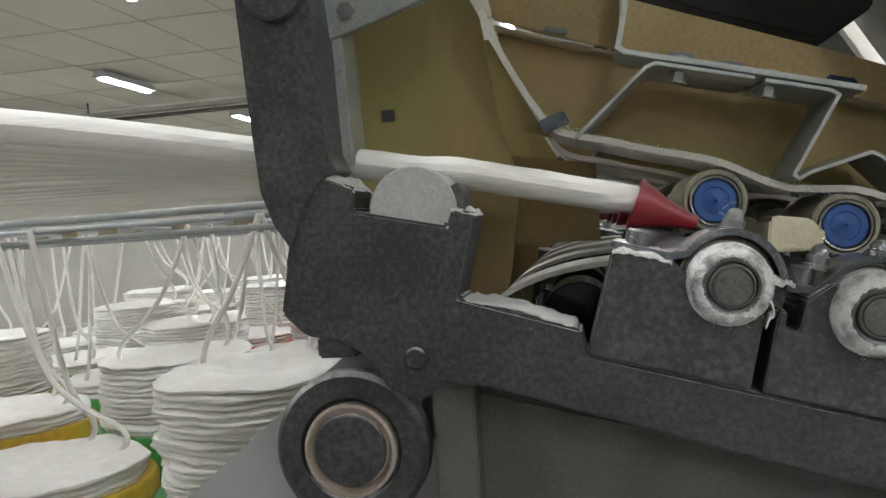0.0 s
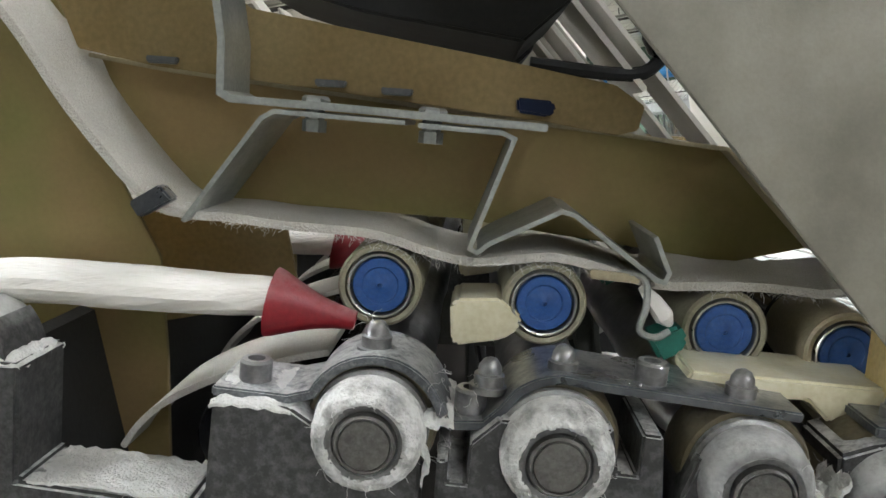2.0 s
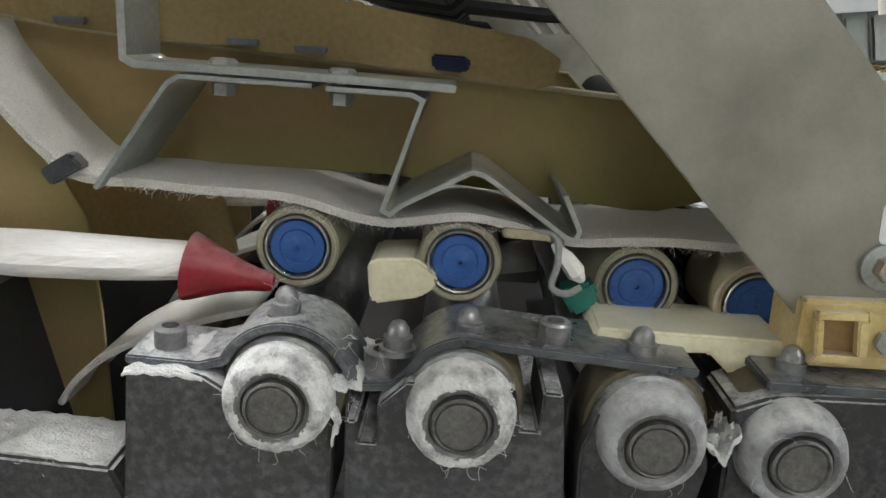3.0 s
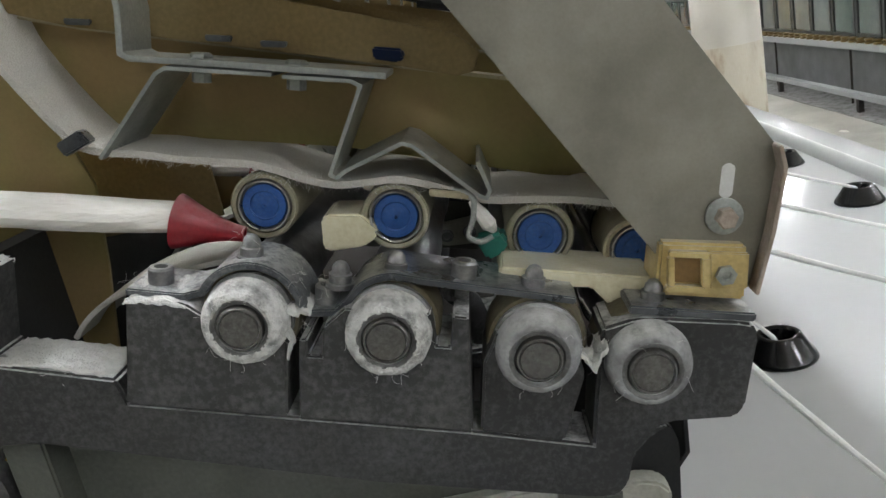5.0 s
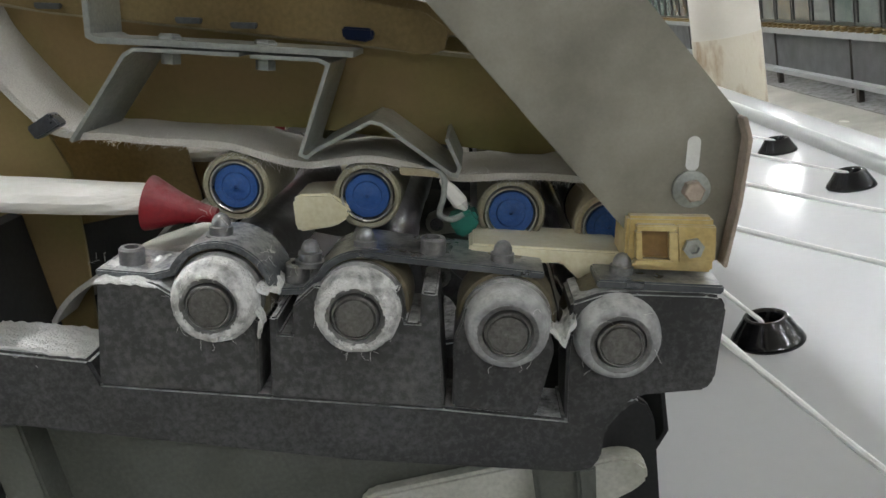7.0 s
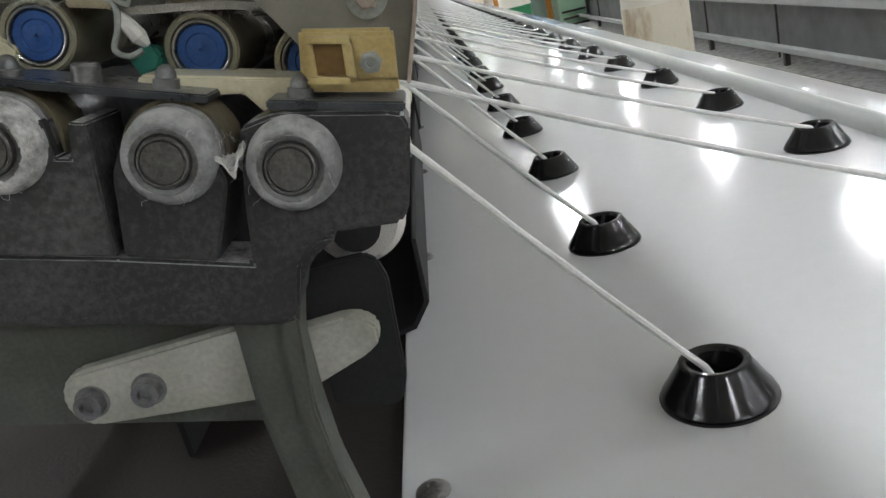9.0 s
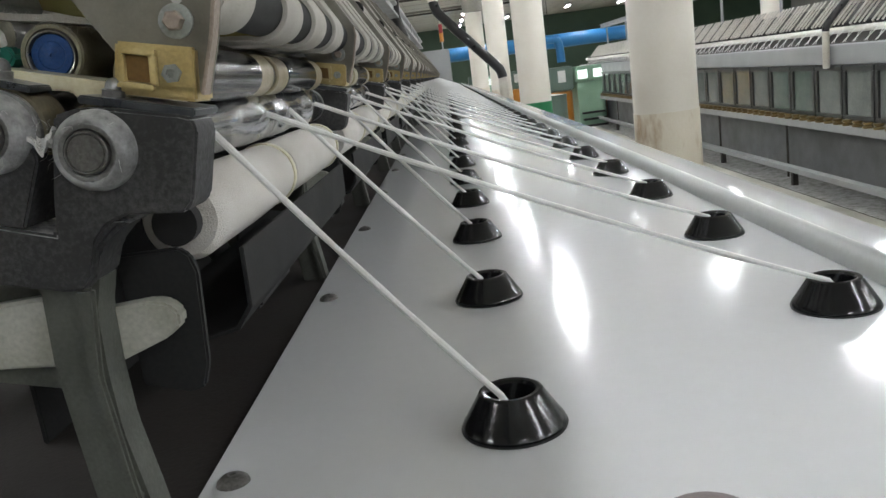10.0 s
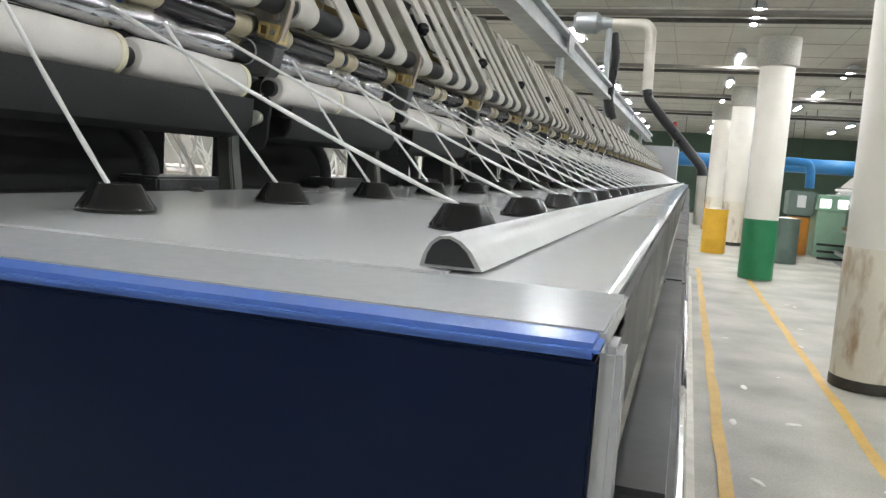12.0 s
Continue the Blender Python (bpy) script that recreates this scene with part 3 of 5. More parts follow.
rb = roving(-0.122, EXITS[1], 0.163, XB, 0.11, 0.004, "rovings to the front row")
rc = roving(-0.122, EXITS[2], 0.163, XA, 0.22, 0.002, "rovings to the back row")
rd = roving(-0.122, EXITS[3], 0.163, XB, 0.33, 0.004, "rovings to the front row")
for k in range(1, BAYS):
    for r in (ra, rb, rc, rd):
        again(r, 0, BAY * k)


# ---- drafting stand at every bay ----
NUTS = ((-0.2655, 0.1995), (-0.2195, 0.187), (-0.172, 0.172), (-0.137, 0.1615))
TOPS = ((-0.2622, 0.2288), (-0.2150, 0.2158), (-0.1640, 0.1990), (-0.1295, 0.1868))


def screw(parent, x, z, tilt, y=-0.0600, dome=False):
    m = Matrix.Translation((x, y, z)) @ Matrix.Rotation(radians(tilt), 4, "Y")
    if dome:
        prof = [(0.0050, -0.0035), (0.0050, -0.0018), (0.0040, -0.0016), (0.0040, 0.0012), (0.0032, 0.0016), (0.0030, 0.0034), (0.0020, 0.0050), (0.0008, 0.0056), (0, 0.0057)]
    else:
        prof = [(0.0054, -0.0035), (0.0054, -0.0024), (0.0043, -0.0022), (0.0043, 0.0036), (0.0037, 0.0044), (0.0024, 0.0044), (0.0022, 0.0022), (0, 0.0022)]
    part("screw", lathe(prof, m, 20), M_SCREW, parent, "domed nut" if dome else "socket-head screw")


def lint_coat(x, z, furred, seed):
    """Matted lint on the domed face of a nut: a thin lumpy skin, thinner on the cleaner nuts."""
    dome = [(0.0146, -0.0690), (0.0142, -0.0712), (0.0138, -0.0735), (0.0131, -0.0753), (0.0121, -0.0771), (0.0110, -0.0779), (0.0100, -0.0782), (0.0091, -0.0779), (0.0085, -0.0770)]
    m = along_y(x, z)
    bm = bmesh.new()
    n = 96
    rings = []
    for j, (r, h) in enumerate(dome):
        ring = []
        edge = min(1.0, 0.3 + 0.35 * min(j, len(dome) - 1 - j))
        for i in range(n):
            a = 2 * math.pi * i / n
            q = Vector((math.cos(a) * r, math.sin(a) * r, h))
            k = 0.6 * noise.noise(q * 260 + Vector((seed, 0, 0))) + 0.5 * noise.noise(q * 800 + Vector((0, seed, 0))) + 0.35 * noise.noise(q * 2300)
            d = (0.0009 if furred else 0.0003) * edge * max(0.05, 0.55 + 0.8 * k)
            ring.append(bm.verts.new(m @ Vector((math.cos(a) * (r + d * 0.6), math.sin(a) * (r + d * 0.6), h - d))))
        rings.append(ring)
    fs = []
    for p, q in zip(rings, rings[1:]):
        for i in range(n):
            fs.append(bm.faces.new((p[i], p[(i + 1) % n], q[(i + 1) % n], q[i])))
    bmesh.ops.recalc_face_normals(bm, faces=fs)
    return bm


def fibres(x, z, y, R, n, seed, spread=0.004):
    """Fine loose curls of cotton."""
    rnd = random.Random(seed)
    bm = bmesh.new()
    for _ in range(n):
        a = rnd.uniform(0, 6.283)
        p = Vector((x + R * math.cos(a), y + rnd.uniform(-0.001, 0.002), z + R * math.sin(a)))
        d = Vector((math.cos(a + rnd.uniform(-1.6, 1.6)), rnd.uniform(-0.6, 0.3), math.sin(a + rnd.uniform(-1.6, 1.6))))
        pts = [p]
        for _k in range(6):
            d = (d + Vector((rnd.uniform(-0.7, 0.7), rnd.uniform(-0.4, 0.4), rnd.uniform(-0.8, 0.6)))).normalized()
            pts.append(pts[-1] + d * rnd.uniform(0.25, 0.5) * spread * 0.5)
        tube(pts, 0.00006, 3, bm, caps=False)
    return bm


def lint_heap(pts, r, y0, y1, seed, n=5):
    """A low lumpy bed of lint along a line in x, z."""
    bm = bmesh.new()
    line = smooth_line([Vector(p) for p in pts], 12)
    m = 18
    V = []
    for i, p in enumerate(line):
        row = []
        for j in range(m + 1):
            f = j / m
            yy = y0 + (y1 - y0) * f
            e = min(1.0, 4 * min(i, len(line) - 1 - i) / len(line)) * min(1.0, 0.35 + 4 * min(f, 1 - f))
            h = r * (1.15 * e - 0.45 + 1.0 * noise.noise(Vector((p[0] * 330, yy * 330, seed))) + 0.4 * noise.noise(Vector((p[0] * 1100, yy * 1100, seed))))
            row.append(bm.verts.new((p[0], yy, p[1] + h)))
        V.append(row)
    for a, b in zip(V, V[1:]):
        for j in range(m):
            bm.faces.new((a[j], b[j], b[j + 1], a[j + 1]))
    g = bmesh.ops.extrude_face_region(bm, geom=bm.faces[:])
    bmesh.ops.translate(bm, verts=[v for v in g["geom"] if isinstance(v, bmesh.types.BMVert)], vec=(0, 0, -r * 0.6))
    bmesh.ops.recalc_face_normals(bm, faces=bm.faces)
    return bm


def drafting_stand():
    t = thing("drafting_stand", (-0.25, -0.058, -0.006), "dark cast-iron drafting stand with roller bearings, furred with white lint", "drafting stand", "drafting stands")
    y0, y1 = -0.070, -0.046
    beam = [(-0.4295, 0.197), (-0.4205, 0.188), (-0.4065, 0.1855), (-0.397, 0.1795), (-0.389, 0.1665), (-0.378, 0.1615), (-0.3665, 0.168), (-0.352, 0.1665), (-0.236, 0.131),
            (-0.160, 0.112), (-0.153, 0.112), (-0.149, 0.116), (-0.145, 0.129), (-0.140, 0.1345), (-0.132, 0.1375), (-0.1105, 0.1355), (-0.107, 0.139),
            (-0.1005, 0.164), (-0.102, 0.1685), (-0.106, 0.170), (-0.128, 0.175), (-0.140, 0.1770), (-0.150, 0.1755), (-0.156, 0.150), (-0.159, 0.1335), (-0.169, 0.1365),
            (-0.199, 0.1455), (-0.257, 0.161), (-0.3145, 0.1765), (-0.3165, 0.186), (-0.360, 0.1995), (-0.3515, 0.2305), (-0.3605, 0.2325), (-0.3630, 0.2265), (-0.3985, 0.2345),
            (-0.3965, 0.2430), (-0.410, 0.2485), (-0.422, 0.238), (-0.4260, 0.2150)]
    part("beam", prism(beam, y0, y1, 0.0011), M_CAST, t)
    part("bearing_block", prism([(-0.3145, 0.177), (-0.303, 0.2145), (-0.284, 0.2090), (-0.279, 0.204), (-0.252, 0.197), (-0.2605, 0.1625)], y0 - 0.0015, y1 + 0.004, 0.0009), M_CASTL, t, "cast block coated with lint")
    part("bearing_block", prism([(-0.2565, 0.1615), (-0.2495, 0.190), (-0.2468, 0.1895), (-0.2480, 0.1835), (-0.2435, 0.1823), (-0.2405, 0.193), (-0.232, 0.198), (-0.208, 0.191),
                                 (-0.2045, 0.1915), (-0.205, 0.1795), (-0.2005, 0.1783), (-0.1975, 0.189), (-0.1925, 0.1875), (-0.1985, 0.1462)], y0 - 0.0015, y1 + 0.004, 0.0007), M_CASTL, t, "slotted cast block coated with lint")
    part("bearing_block", prism([(-0.1960, 0.1458), (-0.1905, 0.171), (-0.184, 0.181), (-0.1595, 0.174), (-0.1580, 0.1605), (-0.1685, 0.1372)], y0 - 0.0015, y1 + 0.004, 0.0009), M_CAST, t)
    # straps over the bearings
    n1 = NUTS[0]
    part("strap", strip([(-0.3038, 0.2158), (-0.2850, 0.2105)] + arc(n1[0] + 0.0010, n1[1] + 0.0005, 0.0176, 142, 14, 14) + [(-0.2460, 0.1980)], 0.0026, -0.0690, -0.044, 0.0005), M_STRAPL, t, "lint-covered steel strap")
    n2 = NUTS[1]
    part("strap", strip([(-0.2460, 0.1970), (-0.2365, 0.1955), (-0.2310, 0.1990)] + arc(n2[0] + 0.0015, n2[1] - 0.0008, 0.0186, 118, 80, 6) + [(-0.205, 0.2010), (-0.157, 0.1855)], 0.0026, -0.0675, -0.040, 0.0005), M_STRAP, t, "dark bent steel strap")
    part("strap", strip([(-0.1405, 0.180), (-0.1005, 0.1700)], 0.003, -0.0690, -0.040, 0.0006), M_STRAP, t, "dark steel strap")
    for x, z in ((-0.2945, 0.2160), (-0.2610, 0.2202), (-0.2335, 0.2055), (-0.2395, 0.1995), (-0.2140, 0.2060), (-0.192, 0.1995), (-0.1695, 0.1925), (-0.1310, 0.1805)):
        screw(t, x, z, 15, dome=(x, z) not in ((-0.2945, 0.2160), (-0.2395, 0.1995), (-0.192, 0.1995)))
    for i, (x, z) in enumerate(NUTS):
        furred = i < 2
        prof = [(0.0152, -0.0645), (0.0152, -0.0668), (0.0141, -0.0674), (0.0140, -0.0708), (0.0134, -0.0745), (0.0118, -0.0774), (0.0098, -0.0784), (0.0084, -0.0779), (0.0080, -0.0765)]
        nut = part("nut", lathe(prof, along_y(x, z), 40), M_NUTC, t, "lint-caked round nut" if furred else "round steel nut with lint on its crown")
        part("shaft_end", lathe([(0.0077, -0.0755), (0.0076, -0.0790), (0.0070, -0.0797), (0.0067, -0.0795), (0.0065, -0.0789), (0.0062, -0.0794), (0.003, -0.0796), (0, -0.0796)], along_y(x, z), 36), M_SHAFT, nut, "dull steel shaft end")
        part("collar", lathe([(0.0164, -0.0640), (0.0172, -0.0625), (0.0172, -0.048)], along_y(x, z), 36), M_GREASE, nut, "greasy bearing ring")
        part("lint_ring", lint_coat(x, z, furred, 30 + i), M_COATF if furred else M_COATC, nut, "matted white lint")
        part("lint_fuzz", fibres(x, z, -0.0788, 0.0108, 26 if furred else 6, 7 + i, 0.0045), M_FLUFF, nut, "loose cotton fibres")
    # upright arm that carries the creel guide
    arm = [(-0.4255, 0.2150), (-0.4235, 0.2225), (-0.4290, 0.2310), (-0.4335, 0.2440), (-0.4360, 0.279), (-0.4395, 0.345), (-0.411, 0.345), (-0.4075, 0.300), (-0.4065, 0.2575), (-0.4030, 0.2500), (-0.410, 0.2465), (-0.418, 0.236)]
    part("guide_arm", prism(arm, -0.072, -0.050, 0.0022), M_CAST, t)
    part("arm_flange", prism([(-0.4065, 0.2530), (-0.411, 0.300), (-0.411, 0.345), (-0.405, 0.345), (-0.4020, 0.2530)], -0.050, -0.030, 0.0008), M_ZINC, t)
    part("top_gusset", prism([(-0.4105, 0.3025), (-0.366, 0.3155), (-0.356, 0.355), (-0.4105, 0.355)], -0.052, -0.047, 0.0005), M_ZINC, t, "pale steel gusset with a hole")
    part("gusset_bolt", lathe([(0.0035, -0.0545), (0.0035, -0.0525)], along_y(-0.4, 0.3135), 6), M_SCREW, t)
    part("arm_pivot", lathe([(0, -0.0775), (0.0105, -0.0775), (0.0118, -0.0765), (0.0120, -0.072)], along_y(-0.4215, 0.3185), 32), M_CAST, t, "round pivot boss")
    # half-round end of the back guide roll in its cup
    part("guide_roll", rod(-0.3755, 0.2330, 0.0166, -0.0685, -0.044, 40), M_GUIDE, t, "pale grey guide roll end")
    part("roll_cup", strip(arc(-0.3755, 0.2330, 0.0182, 28, -8, 5), 0.003, -0.068, -0.048), M_CASTL, t)
    part("pivot_pin", lathe([(0, -0.0716), (0.0035, -0.0716), (0.0042, -0.0709), (0.0042, -0.069)], along_y(-0.378, 0.178), 20), M_CAST, t, "pivot pin")
    part("lug", box(-0.4175, -0.402, -0.066, -0.05, 0.1785, 0.187, 0.001), M_CAST, t)
    # lint that has settled on the ledges
    for k, (line, r, ya, yb) in enumerate((([(-0.358, 0.1995), (-0.34, 0.1945), (-0.318, 0.1875)], 0.0013, -0.069, -0.046),
                                          ([(-0.3025, 0.2165), (-0.3000, 0.2160), (-0.2975, 0.2152)], 0.0008, -0.066, -0.046),
                                          ([(-0.291, 0.2130), (-0.286, 0.2122)], 0.0008, -0.066, -0.046),
                                          ([(-0.2525, 0.2005), (-0.2475, 0.1995), (-0.244, 0.1995)], 0.002, -0.071, -0.038),
                                          ([(-0.3610, 0.2325), (-0.352, 0.2305)], 0.0016, -0.069, -0.046),
                                          ([(-0.408, 0.2485), (-0.397, 0.2435)], 0.0016, -0.069, -0.044),
                                          ([(-0.1615, 0.1735), (-0.157, 0.166), (-0.1535, 0.165), (-0.1495, 0.174)], 0.003, -0.074, -0.060),
                                          ([(-0.304, 0.2145), (-0.284, 0.2090)], 0.0012, -0.0725, -0.0675),
                                          ([(-0.255, 0.196), (-0.2515, 0.190), (-0.2545, 0.186)], 0.0022, -0.0735, -0.068))):
        part("lint", lint_heap(line, r, ya, yb, 3.1 * k), M_FLUFF, t, "settled white lint")
    for k, (x, z, n, sp) in enumerate(((-0.3010, 0.2150, 9, 0.004), (-0.2605, 0.2230, 6, 0.006), (-0.2525, 0.1955, 26, 0.006), (-0.155, 0.168, 26, 0.006), (-0.335, 0.1945, 14, 0.005), (-0.2420, 0.2065, 14, 0.005))):
        part("lint_fuzz", fibres(x, z, -0.0690, 0.0045, n, 60 + k, sp * 0.8), M_FLUFF, t, "loose cotton fibres")
    # lower leg, link and hook plate
    leg = [(-0.172, 0.114), (-0.150, 0.114), (-0.1455, 0.125), (-0.138, 0.132), (-0.1315, 0.1345), (-0.1345, 0.1365), (-0.142, 0.137), (-0.172, 0.125)]
    part("leg_head", prism(leg, -0.068, -0.044, 0.0015), M_CAST, t)
    part("leg", prism([(-0.1735, 0.116), (-0.150, 0.116), (-0.1545, 0.100), (-0.1555, 0.077), (-0.1550, 0.052), (-0.151, 0.025), (-0.147, -0.006), (-0.169, -0.006), (-0.172, 0.03), (-0.1735, 0.05), (-0.1755, 0.081)], -0.064, -0.044, 0.0022), M_PALE, t)
    part("leg_rib", prism([(-0.158, 0.112), (-0.151, 0.112), (-0.1555, 0.077), (-0.152, 0.03), (-0.1475, -0.006), (-0.154, -0.006), (-0.1585, 0.05), (-0.161, 0.077)], -0.068, -0.0645, 0.0012), M_PALE, t)
    part("roller_beam", prism([(-0.40, 0.172), (-0.36, 0.160), (-0.236, 0.130), (-0.168, 0.112), (-0.176, 0.064), (-0.262, 0.084), (-0.33, 0.097), (-0.36, 0.110)], -0.044, -0.034, 0.0015), M_PALE, t, "pale green painted beam end")
    link = arc(-0.2335, 0.0935, 0.0115, 110, 255, 8)
    part("link", prism(link + [(-0.176, 0.078), (-0.168, 0.080), (-0.164, 0.104), (-0.172, 0.108)], -0.052, -0.0442, 0.0015), M_LINK, t, "dirty white nylon link")
    for x, z in ((-0.2345, 0.0925), (-0.2135, 0.0925)):
        part("link_screw", lathe([(0.0062, -0.0522), (0.0062, -0.0528), (0.0052, -0.0530), (0.0048, -0.0575), (0.0026, -0.0578), (0.0024, -0.0555), (0, -0.0555)], along_y(x, z), 22), M_SCREW, t)
    part("hook_plate", prism([(-0.156, 0.117), (-0.130, 0.117), (-0.1255, 0.1135), (-0.1235, 0.106), (-0.1265, 0.066), (-0.130, 0.056), (-0.136, 0.054), (-0.156, 0.060)], -0.0335, -0.029, 0.001), M_TRAY, t, "dark rounded sheet plate")
    part("knob", prism([(-0.160, 0.0975), (-0.141, 0.0988), (-0.1345, 0.0970), (-0.1305, 0.0925), (-0.1310, 0.0868), (-0.1365, 0.0828), (-0.158, 0.0750)], -0.0445, -0.0345, 0.0012), M_LINK, t, "dirty white rounded link end")
    # big bearing low on the stand
    part("bearing_housing", lathe([(0.031, -0.052), (0.031, -0.060), (0.029, -0.062), (0.0205, -0.062), (0.0195, -0.058)], along_y(-0.4085, 0.1415), 40), M_CAST, t, "black bearing housing")
    part("bearing_ring", lathe([(0.0185, -0.058), (0.0185, -0.063), (0.0172, -0.0635), (0.0150, -0.060)], along_y(-0.4085, 0.1415), 40), M_EDGE, t, "greasy brass-coloured bearing ring")
    part("bearing_shaft", lathe([(0.0142, -0.058), (0.0142, -0.0632), (0.0132, -0.0637), (0, -0.0637)], along_y(-0.4085, 0.1415), 32), M_CAST, t)
    part("post", prism([(-0.3755, 0.169), (-0.3590, 0.169), (-0.3590, -0.001), (-0.3755, -0.001)], -0.058, -0.040, 0.001), M_PALE, t)
    part("slant_plate", prism([(-0.403, 0.184), (-0.380, 0.160), (-0.41, 0.100), (-0.510, 0.100)], -0.049, -0.046, 0.0005), M_GREYP, t, "pale grey slanted sheet")
    return t


stand = drafting_stand()


# ---- front side plate of each bay, with its handle ----
def side_plate():
    t = thing("side_plate", (-0.11, -0.055, 0.171), "grey sheet-steel side plate of the clearer cover", "side plate", "side plates")
    d = Vector((-0.507, 0.862))
    lo, hi = Vector((-0.126, 0.190)), Vector((-0.085, 0.222))
    a, b = lo + d * 0.30, hi + d * 0.27
    out = [(lo.x, lo.y), (-0.121, 0.1845), (-0.0975, 0.1755), (-0.0905, 0.196), (-0.0855, 0.2165), (-0.0862, 0.2235), (b.x, b.y), (a.x + 0.02, a.y + 0.012), (a.x, a.y)]
    part("sheet", prism(out, -0.0565, -0.0545, 0.0004), M_PLATE, t)
    part("flange", prism([(-0.0975, 0.1755), (-0.0905, 0.196), (-0.0852, 0.2165), (-0.0862, 0.2240), (-0.0874, 0.2236), (-0.0866, 0.2168), (-0.0918, 0.1963), (-0.0987, 0.1760)], -0.0640, -0.0566, 0.0003), M_EDGE, t, "worn folded edge")
    part("long_flange", prism([(hi.x, hi.y), (b.x, b.y), (b.x - 0.0014, b.y - 0.0008), (hi.x - 0.0014, hi.y - 0.0008)], -0.0544, -0.047, 0.0002), M_PLATE, t)
    part("slot", prism(arc(-0.1015, 0.2175, 0.0022, 0, 180, 8) + arc(-0.103, 0.2105, 0.0022, 180, 360, 8), -0.05675, -0.05655), M_PAPER, t, "bright slot")
    part("washer", lathe([(0.0062, -0.0568), (0.0062, -0.0580), (0.0056, -0.0583)], along_y(-0.1045, 0.2025), 24), M_ZINC, t)
    part("bolt", lathe([(0.0036, -0.0583), (0.0036, -0.0618), (0.003, -0.0624), (0, -0.0624)], along_y(-0.1045, 0.2025), 6), M_EDGE, t, "rusty hexagon bolt", sharp=20)
    # lever with a ball
    p0, p1, p2 = Vector((-0.20, 0.09, 0.292)), Vector((-0.158, 0.09, 0.280)), Vector((-0.145, 0.09, 0.284))
    lever = part("lever", tube(smooth_line([p0, p1, p2], 4), 0.003, 8), M_TRAY, t)
    part("ball", lathe([(0, -0.0125), (0.0064, -0.0108), (0.0107, -0.0064), (0.0125, 0), (0.0107, 0.0064), (0.0064, 0.0108), (0, 0.0125)], Matrix.Translation(p2 + Vector((0.006, 0, 0.010))), 20), M_BLACK, lever, "glossy black ball handle")
    return t


plate = side_plate()


# amber nylon bearing beside the plate
def amber_block():
    t = thing("nylon_bracket", (-0.115, -0.06, 0.173), "amber nylon bracket with a square pocket and a set screw", "bracket", "nylon brackets")
    o = [(-0.1265, 0.1985), (-0.0990, 0.1925), (-0.1005, 0.1815), (-0.1015, 0.1735), (-0.1305, 0.1805)]
    part("body", prism(o, -0.061, -0.040, 0.001), M_YELLOW, t)
    for q in ([(-0.1245, 0.1960), (-0.1118, 0.1932), (-0.1124, 0.1912), (-0.1250, 0.1940)], [(-0.1262, 0.1845), (-0.1145, 0.1815), (-0.1151, 0.1793), (-0.1280, 0.1826)],
              [(-0.1252, 0.1940), (-0.1232, 0.1935), (-0.1243, 0.1835), (-0.1264, 0.1842)], [(-0.1146, 0.1918), (-0.1118, 0.1912), (-0.1130, 0.1808), (-0.1157, 0.1818)]):
        part("rim", prism(q, -0.0645, -0.0612, 0.0004), M_YELLOW, t)
    part("pocket", prism([(-0.1236, 0.1934), (-0.1142, 0.1912), (-0.1152, 0.1822), (-0.1246, 0.1846)], -0.0618, -0.0611), M_AMBERD, t, "amber pocket, shade put in its colour")
    part("boss", prism([(-0.1116, 0.1930), (-0.0990, 0.1902), (-0.1008, 0.1780), (-0.1128, 0.1805)], -0.0630, -0.0612, 0.0005), M_YELLOW, t)
    part("set_screw", lathe([(0.0035, -0.0632), (0.0035, -0.0650), (0.0018, -0.0652), (0.0017, -0.064), (0, -0.064)], along_y(-0.1075, 0.1845), 6), M_ZINC, t, sharp=20)
    return t


amber = amber_block()


def cream_bar():
    return solo("condenser_bar", prism([(-0.1815, 0.1935), (-0.1795, 0.1965), (-0.128, 0.1832), (-0.129, 0.174), (-0.133, 0.1718), (-0.145, 0.176), (-0.150, 0.1835), (-0.158, 0.185), (-0.180, 0.1905)], -0.052, -0.024, 0.0008),
                M_CREAM, "cream nylon condenser bar above the front rollers", "condenser bar", "condenser bars", loc=(-0.155, -0.04, 0.174))


cream = cream_bar()


# ---- bottom rollers, the whole length ----
for i, (x, z) in enumerate(NUTS):
    t = thing("bottom_roller", (x, 0, z), "long fluted steel bottom roller" if i < 3 else "long polished steel front roller", "roller", "bottom rollers")
    r = 0.0135 if i < 3 else 0.0150
    prof = []
    y = -0.046
    for k in range(BAYS):
        b = BAY * k
        for c in EXITS:
            prof += [(r * 0.93, b + c - 0.024), (r, b + c - 0.022), (r, b + c + 0.022), (r * 0.93, b + c + 0.024)]
    part("shaft", lathe([(r * 0.85, -0.046)] + prof + [(r * 0.85, YE)], along_y(x, z), 28), M_FLUTE if i < 3 else M_CHROME, t)


